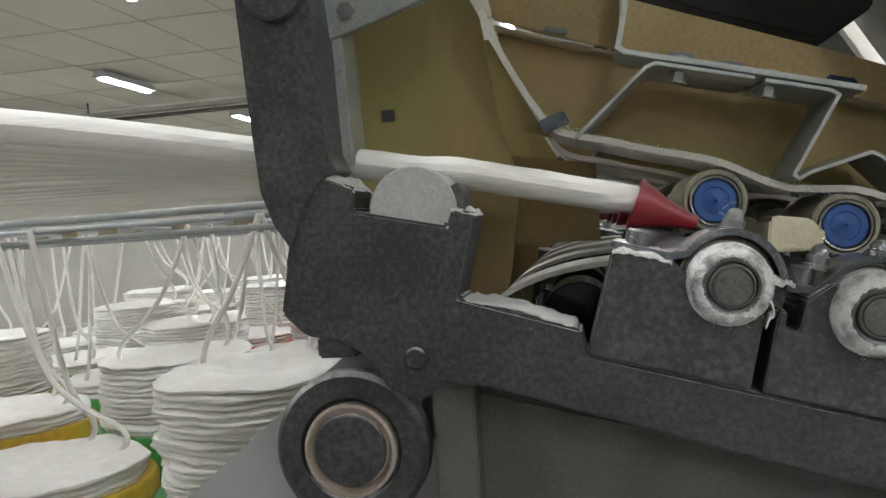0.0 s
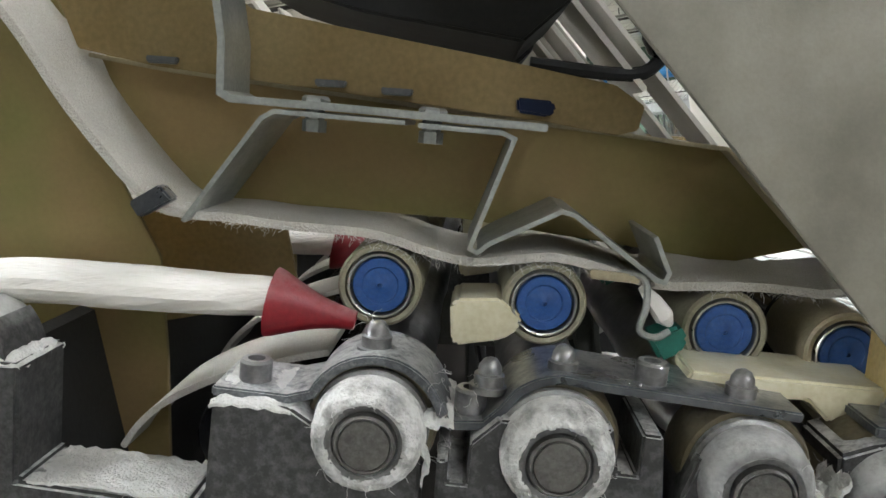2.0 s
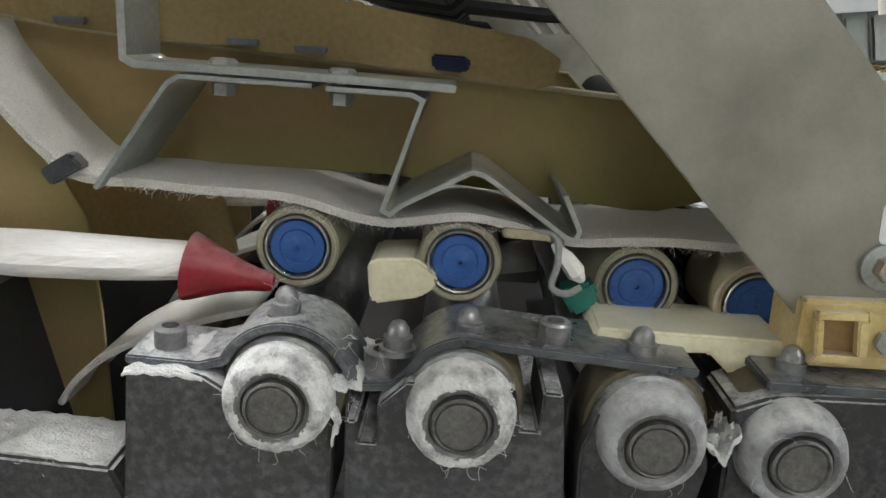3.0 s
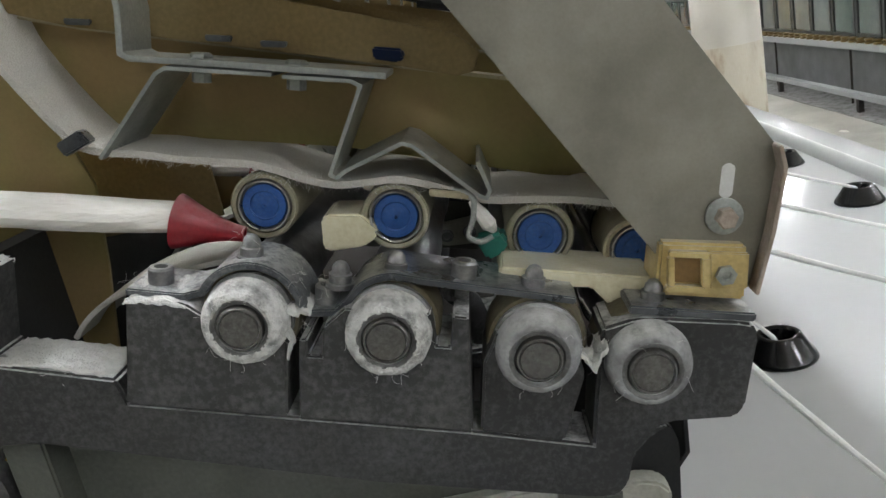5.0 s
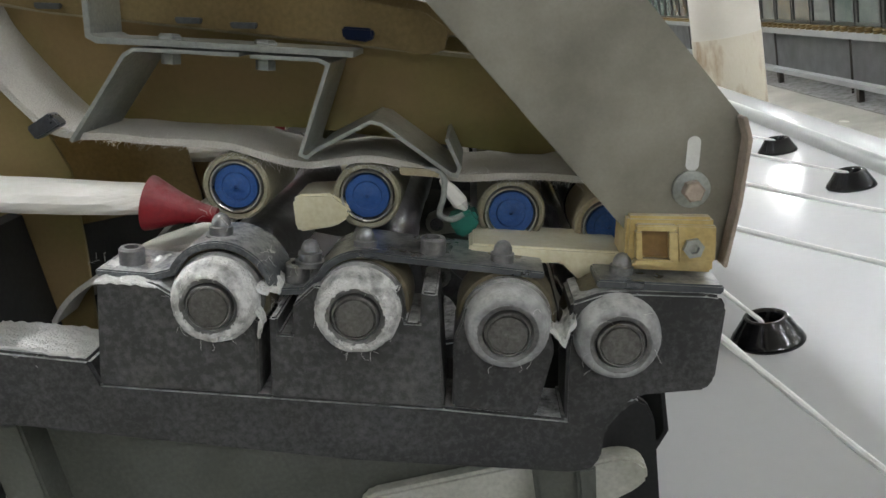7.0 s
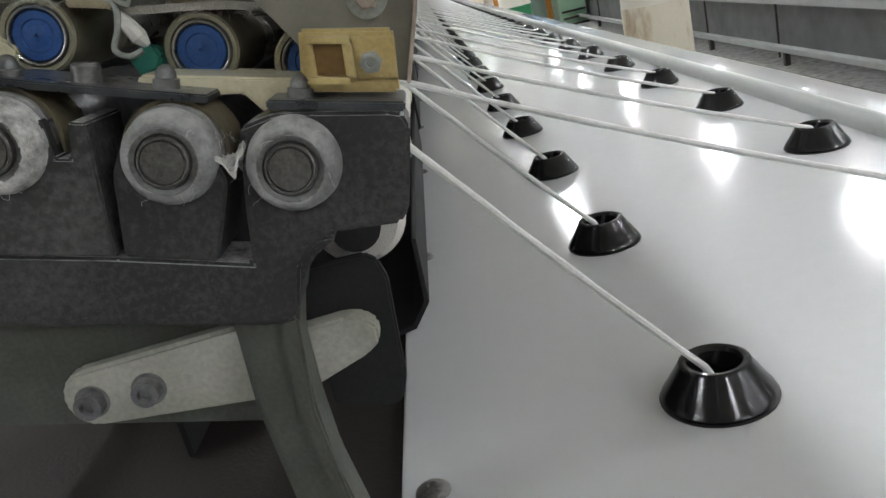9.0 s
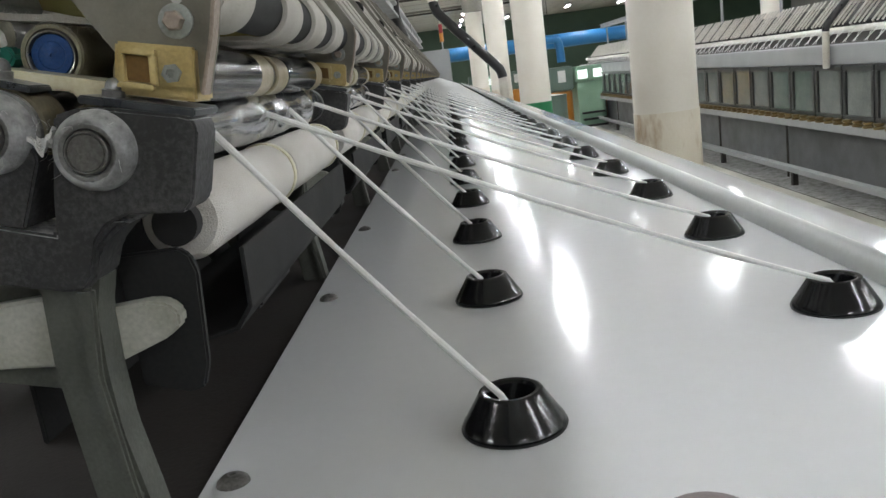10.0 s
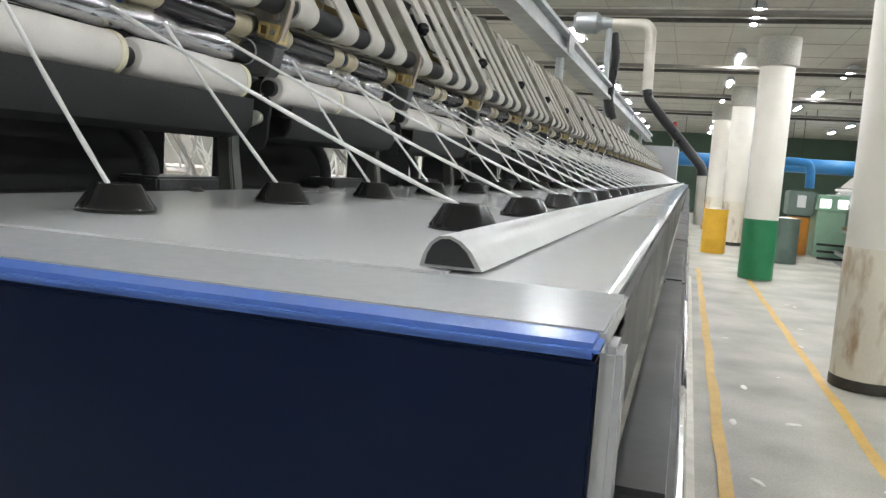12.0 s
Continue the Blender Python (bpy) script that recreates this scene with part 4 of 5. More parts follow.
# ---- top rollers ----
def top_roller(i, yc):
    x, z = TOPS[i]
    half = 0.092
    cl = 0.052 if i < 3 else 0.034
    t = thing("top_roller", (x, yc, z), "top drafting roller with khaki rubber cots and blue end caps", "roller", "top rollers")
    R = 0.0126 if i < 3 else 0.0126
    part("arbor", rod(x, z, 0.0075 if i < 3 else 0.0131, yc - half + cl, yc + half - cl, 20), M_RING if i < 3 else M_BLACK, t)
    for s in (-1, 1):
        ya, yb = sorted((yc + s * half, yc + s * (half - cl)))
        cot = part("cot", lathe([(0.0076, ya + 0.0035), (0.0103, ya + 0.0035), (0.0105, ya + 0.0003), (R - 0.0008, ya), (R, ya + 0.0009), (R, yb - 0.0009), (R - 0.0008, yb), (0.0105, yb - 0.0003), (0.0103, yb - 0.0035), (0.0076, yb - 0.0035)], along_y(x, z), 40), M_COT if i < 3 else M_COTL, t, "khaki rubber cot")
        e = yc + s * half
        o = -s
        part("end_ring", lathe([(0.0098, e + o * 0.0040), (0.0098, e - o * 0.0002), (0.0095, e - o * 0.0005), (0.0090, e - o * 0.0003), (0.0088, e + o * 0.0004), (0.0088, e + o * 0.0040)], along_y(x, z), 40), M_RING, cot, "steel ring")
        part("end_cap", lathe([(0.0083, e + o * 0.0035), (0.0083, e + o * 0.0008), (0.0079, e + o * 0.0004), (0.0056, e + o * 0.0005), (0.0052, e + o * 0.0009), (0.0030, e + o * 0.0009), (0.0007, e + o * 0.0001), (0.0006, e + o * 0.0008), (0, e + o * 0.0008)], along_y(x, z), 40), M_BLUE, cot, "blue plastic end cap")
    return t


tops = [(top_roller(i, 0.061), i) for i in range(4)]
for t, i in list(tops):
    again(t, 0, 0.197)
    for k in range(1, BAYS):
        if i >= 2 or k < 3:
            again(t, 0, BAY * k)
            again(t, 0, BAY * k + 0.197)


# ---- clearer belts over a front tube ----
FT = (-0.107, 0.2185)  # front tube axis
D = Vector((-0.507, 0.862))


def clearer_belt(yc):
    w = 0.024
    R = 0.0155
    a = Vector(FT)
    n = Vector((0.862, 0.507))
    top = a + D * 0.25
    line = [Vector(p) for p in ((-0.400, 0.410), (-0.362, 0.338), (-0.351, 0.316), (-0.342, 0.294), (-0.3265, 0.2665), (-0.316, 0.2595), (-0.302, 0.2560), (-0.288, 0.2515), (-0.272, 0.2475), (-0.259, 0.2435), (-0.244, 0.2355), (-0.233, 0.2315), (-0.222, 0.2305), (-0.210, 0.2292), (-0.196, 0.2235), (-0.182, 0.2165), (-0.165, 0.2135), (-0.150, 0.2105), (-0.136, 0.2065))]
    pts = smooth_line(line, 3) + [Vector(p) for p in arc(a.x, a.y, R, -115, 28, 14)]
    pts += [top + n * R * 0.9]
    pts += [top + D * 0.012]
    pts += [top - n * R * 0.8]
    pts += [a + D * 0.07 - n * R * 0.8]
    return solo("clearer_belt", strip([(p[0], p[1]) for p in pts], 0.0026, yc - w, yc + w), M_FELT, "endless white felt clearer belt lying on the top rollers", "clearer belt", "clearer belts", loc=(-0.2, yc, 0.21))


BELTS = (-0.008, 0.112, 0.206, 0.302)
belt = clearer_belt(BELTS[0])
for k in range(BAYS):
    for j, yb in enumerate(BELTS):
        if (k, j) != (0, 0):
            again(belt, 0, BAY * k + yb - BELTS[0])


def front_tube():
    t = thing("belt_tube", (FT[0], 0.16, FT[1]), "grey tube that turns the clearer belts", "tube", "belt tubes")
    part("tube", rod(FT[0], FT[1], 0.0138, -0.050, 0.378, 28), M_TRAY, t)
    return t


ftube = front_tube()


# ---- white clearer rollers below, and trays ----
def clearer_roller(y0, y1):
    x, z, r = -0.131, 0.126, 0.0186
    t = thing("clearer_roller", (x, (y0 + y1) / 2, z), "white plush-covered clearer roller under the front rollers", "clearer roller", "clearer rollers")
    part("cover", lathe([(0.010, y0), (r - 0.003, y0 + 0.001), (r, y0 + 0.006), (r + 0.0006, (y0 + y1) / 2), (r, y1 - 0.006), (r - 0.003, y1 - 0.001), (0.010, y1)], along_y(x, z), 32), M_CLEAR, t)
    part("core", lathe([(0.0095, y0 - 0.008), (0.0095, y1 + 0.008)], along_y(x, z), 20), M_DARK, t, "dark core end")
    part("band", lathe([(r + 0.0009, y1 - 0.012), (r + 0.0014, y1 - 0.008), (r + 0.0005, y1 - 0.004)], along_y(x, z), 28), M_CREAM, t, "yellowed end band")
    return t


cr1, cr2 = clearer_roller(-0.020, 0.150), clearer_roller(0.166, 0.348)


def clearer_tray():
    return solo("clearer_tray", strip([(-0.1135, 0.108), (-0.1145, 0.080), (-0.122, 0.070), (-0.150, 0.064), (-0.19, 0.066)], 0.002, 0.0, 0.352, 0.0004), M_TRAY,
                "dark sheet tray under the clearer rollers", "tray", "clearer trays", loc=(-0.15, 0.16, 0.058))


tray = clearer_tray()
for k in range(1, BAYS):
    for o in (stand, plate, amber, ftube, cr1, cr2, tray):
        again(o, 0, BAY * k)
for o in (stand, plate, amber):
    again(o, 0, BAY * BAYS)


def support_foot():
    t = thing("support_foot", (-0.215, 0.33, DK - 0.006), "dark cast foot with a curved arm on the dusty board", "support", "support feet")
    part("base", box(-0.245, -0.190, 0.275, 0.400, -0.0005, 0.0165, 0.003), M_CAST, t, "flat dark base")
    part("arm", tube(smooth_line([(-0.215, 0.295, 0.012), (-0.215, 0.292, 0.030), (-0.216, 0.280, 0.048), (-0.218, 0.262, 0.064), (-0.222, 0.240, 0.078), (-0.226, 0.225, 0.090)], 5), [0.0095] * 26, 12), M_CAST, t, "curved dark arm")
    return t


foot = support_foot()
foot.location.y += 0.018
for k in range(1, 12):
    again(foot, 0, BAY * k)


# ---- pressing arm of the first bays: passivated sheets, bracket, springs ----
def pressing_arm(yb):
    t = thing("pressing_arm", (-0.24, yb, 0.25), "yellow-passivated sheet-steel pressing arm over the top rollers", "pressing arm", "pressing arms")
    part("back_sheet", prism([(-0.450, 0.355), (-0.358, 0.355), (-0.351, 0.292), (-0.349, 0.274), (-0.341, 0.244), (-0.346, 0.210), (-0.351, 0.185), (-0.358, 0.150), (-0.425, 0.150), (-0.43, 0.26)], yb + 0.0, yb + 0.002, 0.0003), M_BROWN, t, "passivated sheet with square holes")
    part("web", prism([(-0.3750, 0.2140), (-0.3750, 0.2640), (-0.3060, 0.2520), (-0.3060, 0.2140)], yb + 0.040, yb + 0.042, 0.0003), M_BROWND, t, "brown inner web")
    part("square_hole", box(-0.403, -0.397, yb - 0.0006, yb - 0.0001, 0.2765, 0.282, 0.0), M_DARK, t)
    part("side_sheet", prism([(-0.347, 0.313), (-0.324, 0.3045), (-0.206, 0.267), (-0.1480, 0.2490), (-0.1240, 0.2120), (-0.150, 0.211), (-0.236, 0.240), (-0.300, 0.256), (-0.338, 0.266)], yb + 0.003, yb + 0.005, 0.0003), M_BROWN, t, "iridescent passivated side sheet")
    part("top_fold", strip([(-0.347, 0.3135), (-0.324, 0.305), (-0.206, 0.2675), (-0.1480, 0.2495), (-0.1240, 0.2125)], 0.0014, yb - 0.006, yb + 0.006, 0.0003), M_COTL, t, "bright folded edge")
    part("upper_sheet", prism([(-0.354, 0.355), (-0.305, 0.335), (-0.290, 0.3175), (-0.217, 0.2895), (-0.182, 0.2755), (-0.174, 0.2675), (-0.177, 0.2605), (-0.184, 0.2600), (-0.204, 0.2675), (-0.324, 0.3055), (-0.347, 0.3150)], yb - 0.012, yb - 0.010, 0.0004), M_BROWND, t, "brown passivated cover sheet")
    part("cover_box", prism([(-0.300, 0.334), (-0.258, 0.313), (-0.207, 0.2945), (-0.188, 0.306), (-0.176, 0.345), (-0.300, 0.345)], yb + 0.006, yb + 0.12, 0.001), M_TRAY, t, "dark cover")
    part("latch", prism([(-0.2130, 0.2768), (-0.2020, 0.2738), (-0.2016, 0.2705), (-0.2045, 0.2692), (-0.2135, 0.2722)], yb - 0.016, yb - 0.0125, 0.0008), M_PANEL, t, "small blue-black latch")
    for x, z in ((-0.268, 0.2905), (-0.248, 0.2845), (-0.319, 0.3065)):
        part("clip", prism([(x - 0.006, z + 0.0024), (x + 0.004, z), (x + 0.003, z - 0.002), (x - 0.006, z)], yb - 0.015, yb - 0.0125, 0.0004), M_STRAP, t)
    return t


def belt_bracket(y0):
    t = thing("belt_bracket", (-0.25, y0, 0.264), "bent zinc-plated strip bracket with springs that press the clearer belt", "bracket", "belt brackets")
    w = 0.038
    part("hanger", strip([(-0.289, 0.355), (-0.2925, 0.306), (-0.2960, 0.2915), (-0.2935, 0.2893), (-0.259, 0.2805), (-0.207, 0.2665)], 0.0022, y0, y0 + 0.026, 0.0003), M_ZINC, t, "zinc-plated hanger strip")
    part("back_spring", strip([(-0.246, 0.2745), (-0.2605, 0.2782), (-0.282, 0.2838), (-0.2860, 0.2825), (-0.3145, 0.2575)], 0.0014, y0, y0 + w, 0.0002), M_ZINC, t, "bent strip spring")
    part("front_spring", strip([(-0.2425, 0.2732), (-0.2195, 0.2672), (-0.2165, 0.2650), (-0.2340, 0.2365), (-0.2320, 0.2350), (-0.2280, 0.2370), (-0.2065, 0.2428), (-0.2030, 0.2412), (-0.1828, 0.2190), (-0.1806, 0.2180), (-0.1790, 0.2205), (-0.1815, 0.2315)], 0.0014, y0, y0 + w, 0.0002), M_ZINC, t, "zigzag strip spring")
    for x, z in ((-0.2720, 0.2825), (-0.2390, 0.2735)):
        m = Matrix.Translation((x, y0 + 0.009, z)) @ Matrix.Rotation(radians(15), 4, "Y")
        part("bolt", lathe([(0.0036, -0.0062), (0.0036, -0.0028), (0.0028, -0.0027), (0.0028, 0.0022), (0.0042, 0.0022), (0.0042, 0.0034), (0.0034, 0.0042), (0, 0.0042)], m, 6), M_ZINC, t, "plated bolt and nut", sharp=20)
    part("belt_clip", prism([(-0.3290, 0.2655), (-0.3190, 0.2690), (-0.3160, 0.2640), (-0.3270, 0.2605)], y0 + 0.0, y0 + 0.006, 0.0006), M_STRAP, t, "grey clip on the belt")
    return t


arms = [pressing_arm(0.004)]
brack = belt_bracket(-0.037)
for k in range(4):
    if k:
        again(arms[0], 0, BAY * k)
        again(brack, 0, BAY * k)
    again(arms[0], 0, BAY * k + 0.20)
    again(brack, 0, BAY * k + 0.205)


# ---- slivers, red funnels, condensers ----
def red_funnel(y):
    m = Matrix.Translation((-0.2935, y, 0.2300)) @ Matrix.Rotation(radians(112), 4, "Y")
    bm = lathe([(0.0104, 0.0), (0.0100, 0.0016), (0.0083, 0.0055), (0.0064, 0.0100), (0.0047, 0.0150), (0.0035, 0.0200), (0.0028, 0.0250), (0.0018, 0.0250), (0.0026, 0.0190), (0.0046, 0.0125), (0.0072, 0.0060), (0.0096, 0.0006)], m, 36)
    return solo("funnel", bm, M_RED, "red plastic sliver funnel at the back rollers", "funnel", "sliver funnels", loc=(-0.283, y, 0.219))


def sliver(y):
    """A flat loose strand from the creel over the guide roll into its funnel."""
    bm = bmesh.new()
    line = smooth_line([(-2.7, 0.362), (-1.7, 0.355), (-1.02, 0.342), (-0.60, 0.290), (-0.42, 0.2575), (-0.385, 0.2505), (-0.362, 0.2475), (-0.340, 0.2425), (-0.315, 0.2365), (-0.297, 0.2325), (-0.285, 0.2295)], 5)
    rings = []
    seg = 14
    for i, p in enumerate(line):
        f = i / (len(line) - 1)
        loose = max(0.0, min(1.0, (-0.45 - p[0]) / 0.4))
        h = 0.0065 + 0.006 * loose if f < 0.75 else 0.0065 - 0.001 * (f - 0.75) * 4
        w = 0.012 + 0.012 * loose if f < 0.75 else 0.012 - 0.006 * (f - 0.75) * 4
        ring = []
        for k in range(seg):
            a = 2 * math.pi * k / seg
            j = 1 + 0.10 * noise.noise(Vector((p[0] * 60, k * 1.3, y * 50)))
            ring.append(bm.verts.new((p[0], y + w * math.cos(a) * j, p[1] + h * math.sin(a) * j)))
        rings.append(ring)
    for a, b in zip(rings, rings[1:]):
        for k in range(seg):
            bm.faces.new((a[k], a[(k + 1) % seg], b[(k + 1) % seg], b[k]))
    bm.faces.new(rings[0])
    bm.faces.new(rings[-1][::-1])
    bmesh.ops.recalc_face_normals(bm, faces=bm.faces)
    return solo("sliver", bm, M_SLIVER, "soft white cotton sliver running into a red funnel", "sliver", "slivers", loc=(-0.37, y, 0.2435))


fn, sv = red_funnel(-0.036), sliver(-0.036)
for k in range(9):
    for j, dy in enumerate((0.0, 0.105, 0.2, 0.305)):
        if (k, j) != (0, 0):
            again(fn, 0, BAY * k + dy)
            again(sv, 0, BAY * k + dy)


def condenser(y):
    bm = prism([(-0.2440, 0.2095), (-0.2425, 0.2200), (-0.2400, 0.2215), (-0.2275, 0.2195), (-0.2220, 0.2130), (-0.2238, 0.2092), (-0.2290, 0.2070), (-0.2430, 0.2075)], y - 0.012, y + 0.012, 0.0009)
    return solo("condenser", bm, M_CREAM, "cream nylon condenser between the top rollers", "condenser", "condensers", loc=(-0.24, y, 0.2055))


cd = condenser(-0.02)
for dy in (0.105, 0.2, 0.305):
    again(cd, 0, dy)


def green_clip(y):
    t = thing("tension_clip", (-0.186, y, 0.198), "wire spring clip with a green plastic foot and lint on it", "clip", "tension clips")
    part("wire", tube(smooth_line([(-0.196, y, 0.222), (-0.186, y - 0.004, 0.220), (-0.1865, y - 0.006, 0.212), (-0.1895, y - 0.007, 0.2055), (-0.1855, y - 0.007, 0.2025), (-0.181, y - 0.006, 0.2035)], 4), 0.0011, 8), M_ZINC, t)
    part("foot", prism([(-0.1875, 0.2030), (-0.1775, 0.2045), (-0.1755, 0.2000), (-0.1785, 0.1960), (-0.1845, 0.1945)], y - 0.006, y + 0.004, 0.0012), M_GREEN, t, "green plastic foot")
    part("lint", tube([(-0.1865, y - 0.002, 0.217), (-0.1840, y - 0.004, 0.2125), (-0.1815, y - 0.004, 0.2075), (-0.1800, y - 0.003, 0.2045)], [0.0012, 0.0026, 0.003, 0.0012], 8), M_SLIVER, t, "white lint")
    part("arm", prism([(-0.2005, 0.2245), (-0.1865, 0.2205), (-0.1872, 0.2180), (-0.2010, 0.2218)], y - 0.004, y + 0.02, 0.0004), M_COTL, t, "brassy arm")
    return t


gc = green_clip(-0.030)
for dy in (0.105, 0.2, 0.305):
    again(gc, 0, dy)


# felt aprons arching over dark rolls behind the back rollers
def lower_apron(y):
    t = thing("lower_apron", (-0.315, y, 0.19), "arched pale felt apron over a dark roll behind the back roller", "apron", "lower aprons")
    part("band", strip(smooth_line([(-0.3600, 0.1850), (-0.3520, 0.1925), (-0.3410, 0.1985), (-0.3235, 0.2035), (-0.3020, 0.2060), (-0.2850, 0.2065)], 5), 0.0022, y - 0.021, y + 0.021, 0.0004), M_FELT, t, "pale felt band")
    part("roll", rod(-0.318, 0.1820, 0.0165, y - 0.020, y + 0.020, 24), M_BLACK, t, "dark roll")
    return t


ap = lower_apron(0.006)
for k in range(3):
    for dy in (0.0, 0.105, 0.2, 0.305):
        if k or dy:
            again(ap, 0, BAY * k + dy)


# Added dark sheet; blocks bright cans so the gap behind the rollers reads dark.
solo("creel_blocker", strip([(-0.3650, 0.1480), (-0.3690, 0.1520), (-0.3690, 0.2290), (-0.3730, 0.2310)], 0.0016, -0.0400, BAY * 6), M_TRAY, "dark sheet added to hide the bright creel behind the drafting rollers", "guard sheet", loc=(-0.369, 1.3, 0.15))


# loose fibres along the near edge of the first clearer belt
def belt_fuzz():
    rnd = random.Random(5)
    bm = bmesh.new()
    edge = smooth_line([(-0.3265, 0.2665), (-0.302, 0.2550), (-0.272, 0.2465), (-0.244, 0.2348), (-0.222, 0.2295), (-0.196, 0.2228), (-0.165, 0.2128), (-0.136, 0.2058)], 12)
    for p in edge:
        for _ in range(9):
            q = Vector((p[0] + rnd.uniform(-0.001, 0.001), BELTS[0] - 0.024 + rnd.uniform(-0.0005, 0.004), p[1] + rnd.uniform(-0.0013, 0.0013)))
            d = Vector((rnd.uniform(-1, 1), rnd.uniform(-1, 0), rnd.uniform(-0.9, 0.7))).normalized()
            pts = [q]
            for _k in range(4):
                d = (d + Vector((rnd.uniform(-0.6, 0.6), rnd.uniform(-0.4, 0.4), rnd.uniform(-0.6, 0.5)))).normalized()
                pts.append(pts[-1] + d * rnd.uniform(0.0005, 0.0011))
            tube(pts, 0.00006, 3, bm, caps=False)
    fz = part("lint_fuzz", bm, M_FLUFF, belt, "loose cotton fibres")
    fz["kind"] = "stuff"


belt_fuzz()


# ---- sensors on the table end ----
def sensor(x, y, z, r, shell, cable):
    t = thing("light_sensor", (x, y + 0.046, DK - 0.0006), "cylindrical light sensor with a dusty shell on a black stem", "sensor", "light sensors")
    part("shell", lathe([(r - 0.001, y + 0.052), (r, y + 0.050), (r, y + 0.006), (r - 0.0015, y + 0.004)], along_y(x, z), 40), shell, t, "dusty brown-grey shell")
    ring = part("end_cap", lathe([(r - 0.0005, y + 0.006), (r + 0.0004, y + 0.004), (r + 0.0004, y - 0.006), (r - 0.002, y - 0.009), (0.0105, y - 0.009), (0.0095, y - 0.006), (0.0068, y - 0.006), (0.006, y - 0.011), (0.0035, y - 0.012)], along_y(x, z), 40), M_BLACK, t, "glossy black end cap")
    part("stem", lathe([(0.012, -0.0006), (0.012, 0.006), (0.0095, 0.008), (0.0085, z - r * 0.75 - DK)], Matrix.Translation((x - 0.006, y + 0.050, DK)), 20), M_BLACK, t)
    if cable:
        part("cable", tube(smooth_line([(x, y - 0.010, z), (x - 0.006, y - 0.018, z - 0.005), (x - 0.020, y - 0.016, z - 0.024), (x - 0.036, y + 0.01, z - 0.042), (x - 0.06, y + 0.045, 0.003), (x - 0.10, y + 0.050, 0.003), (x - 0.16, y + 0.046, 0.003)], 6), 0.0026, 10), M_CABLE, t, "dusty grey cable")
    part("mark", box(x - 0.004, x + 0.004, y + 0.036, y + 0.040, z + r - 0.0012, z + r + 0.0004, 0.0002), M_DARK, t, "dark notch")
    return t


sensor(0.036, -0.226, 0.0475, 0.0183, M_SENSOR, True)
sensor(-0.064, -0.250, 0.049, 0.0185, M_TRAY, False)


# ---- gantry and travelling cleaner above the frame ----
def gantry(x, z, y0, y1, feet):
    t = thing("gantry_rail", (x, y0, feet), "grey aluminium rail of a travelling cleaner on posts", "rail", "cleaner rails")
    part("rail_beam", prism([(x - 0.05, z), (x + 0.05, z), (x + 0.05, z + 0.02), (x + 0.02, z + 0.03), (x + 0.02, z + 0.09), (x + 0.05, z + 0.1), (x + 0.05, z + 0.12), (x - 0.05, z + 0.12), (x - 0.05, z + 0.1), (x - 0.02, z + 0.09), (x - 0.02, z + 0.03), (x - 0.05, z + 0.02)], y0, y1), M_ALU, t)
    y = y0 + 0.6
    while y < y1:
        part("post", lathe([(0.022, feet), (0.022, z - 0.005)], Matrix.Translation((x, y, 0)), 12), M_ALU, t)
        part("joint_plate", box(x + 0.0505, x + 0.056, y - 0.09, y + 0.09, z + 0.01, z + 0.11, 0.002), M_GREYP, t)
        y += 2.4
    return t


gantry(-0.36, 0.66, -1.6, YE, -0.006)


def cleaner(x, y, s, z0):
    """Travelling blower: hoses over the frame; s is +1 for the aisle on the +x side, -1 for the other."""
    t = thing("travelling_cleaner", (x, y, 0.78), "travelling cleaner with white ducts and black hoses", "travelling cleaner", "travelling cleaners")
    A = lambda u, z: (x + s * u, y, z)
    part("mast", lathe([(0.024, z0), (0.024, 1.21)], Matrix.Translation((x, y, 0)), 12), M_ALU, t)
    bm = lathe([(0.06, -0.10), (0.085, -0.08), (0.085, 0.08), (0.05, 0.12), (0.045, 0.2)], Matrix.Translation(A(-0.18, 1.24)) @ Matrix.Rotation(radians(90 * s), 4, "Y"), 20)
    part("blower", bm, M_ALU, t, "grey blower housing")
    part("duct", tube(smooth_line([A(0.0, 1.24), A(0.10, 1.24), A(0.25, 1.24), A(0.29, 1.225), A(0.315, 1.19), A(0.32, 1.14), A(0.33, 0.74)], 4), 0.040, 16), M_PIPEW, t, "white angled duct")
    part("hose", tube(smooth_line([A(0.33, 0.74), A(0.345, 0.68), A(0.40, 0.60), A(0.74, 0.22), A(0.79, 0.15), A(0.80, 0.10)], 4), 0.038, 16), M_HOSE, t, "black slanted hose")
    part("nozzle", tube([A(0.80, 0.10), A(0.80, -0.28)], 0.036, 16), M_PIPEW, t, "white drop nozzle")
    part("back_hose", tube(smooth_line([(x + s * 0.02, y + 0.10, 1.18), (x + s * 0.05, y + 0.1, 1.0), (x + s * 0.02, y + 0.12, 0.7), (x + s * 0.07, y + 0.12, 0.5)], 5), 0.042, 14), M_HOSE, t, "black drop hose")
    return t


cleaner(-0.36, 6.0, 1, 0.785)
solo("end_cabinet", box(-0.95, 0.12, YE + 0.3, YE + 1.2, FLOOR, 0.62, 0.02), M_GREYP, "pale grey headstock cabinet at the far end", "cabinet", loc=(-0.4, YE + 0.7, FLOOR))


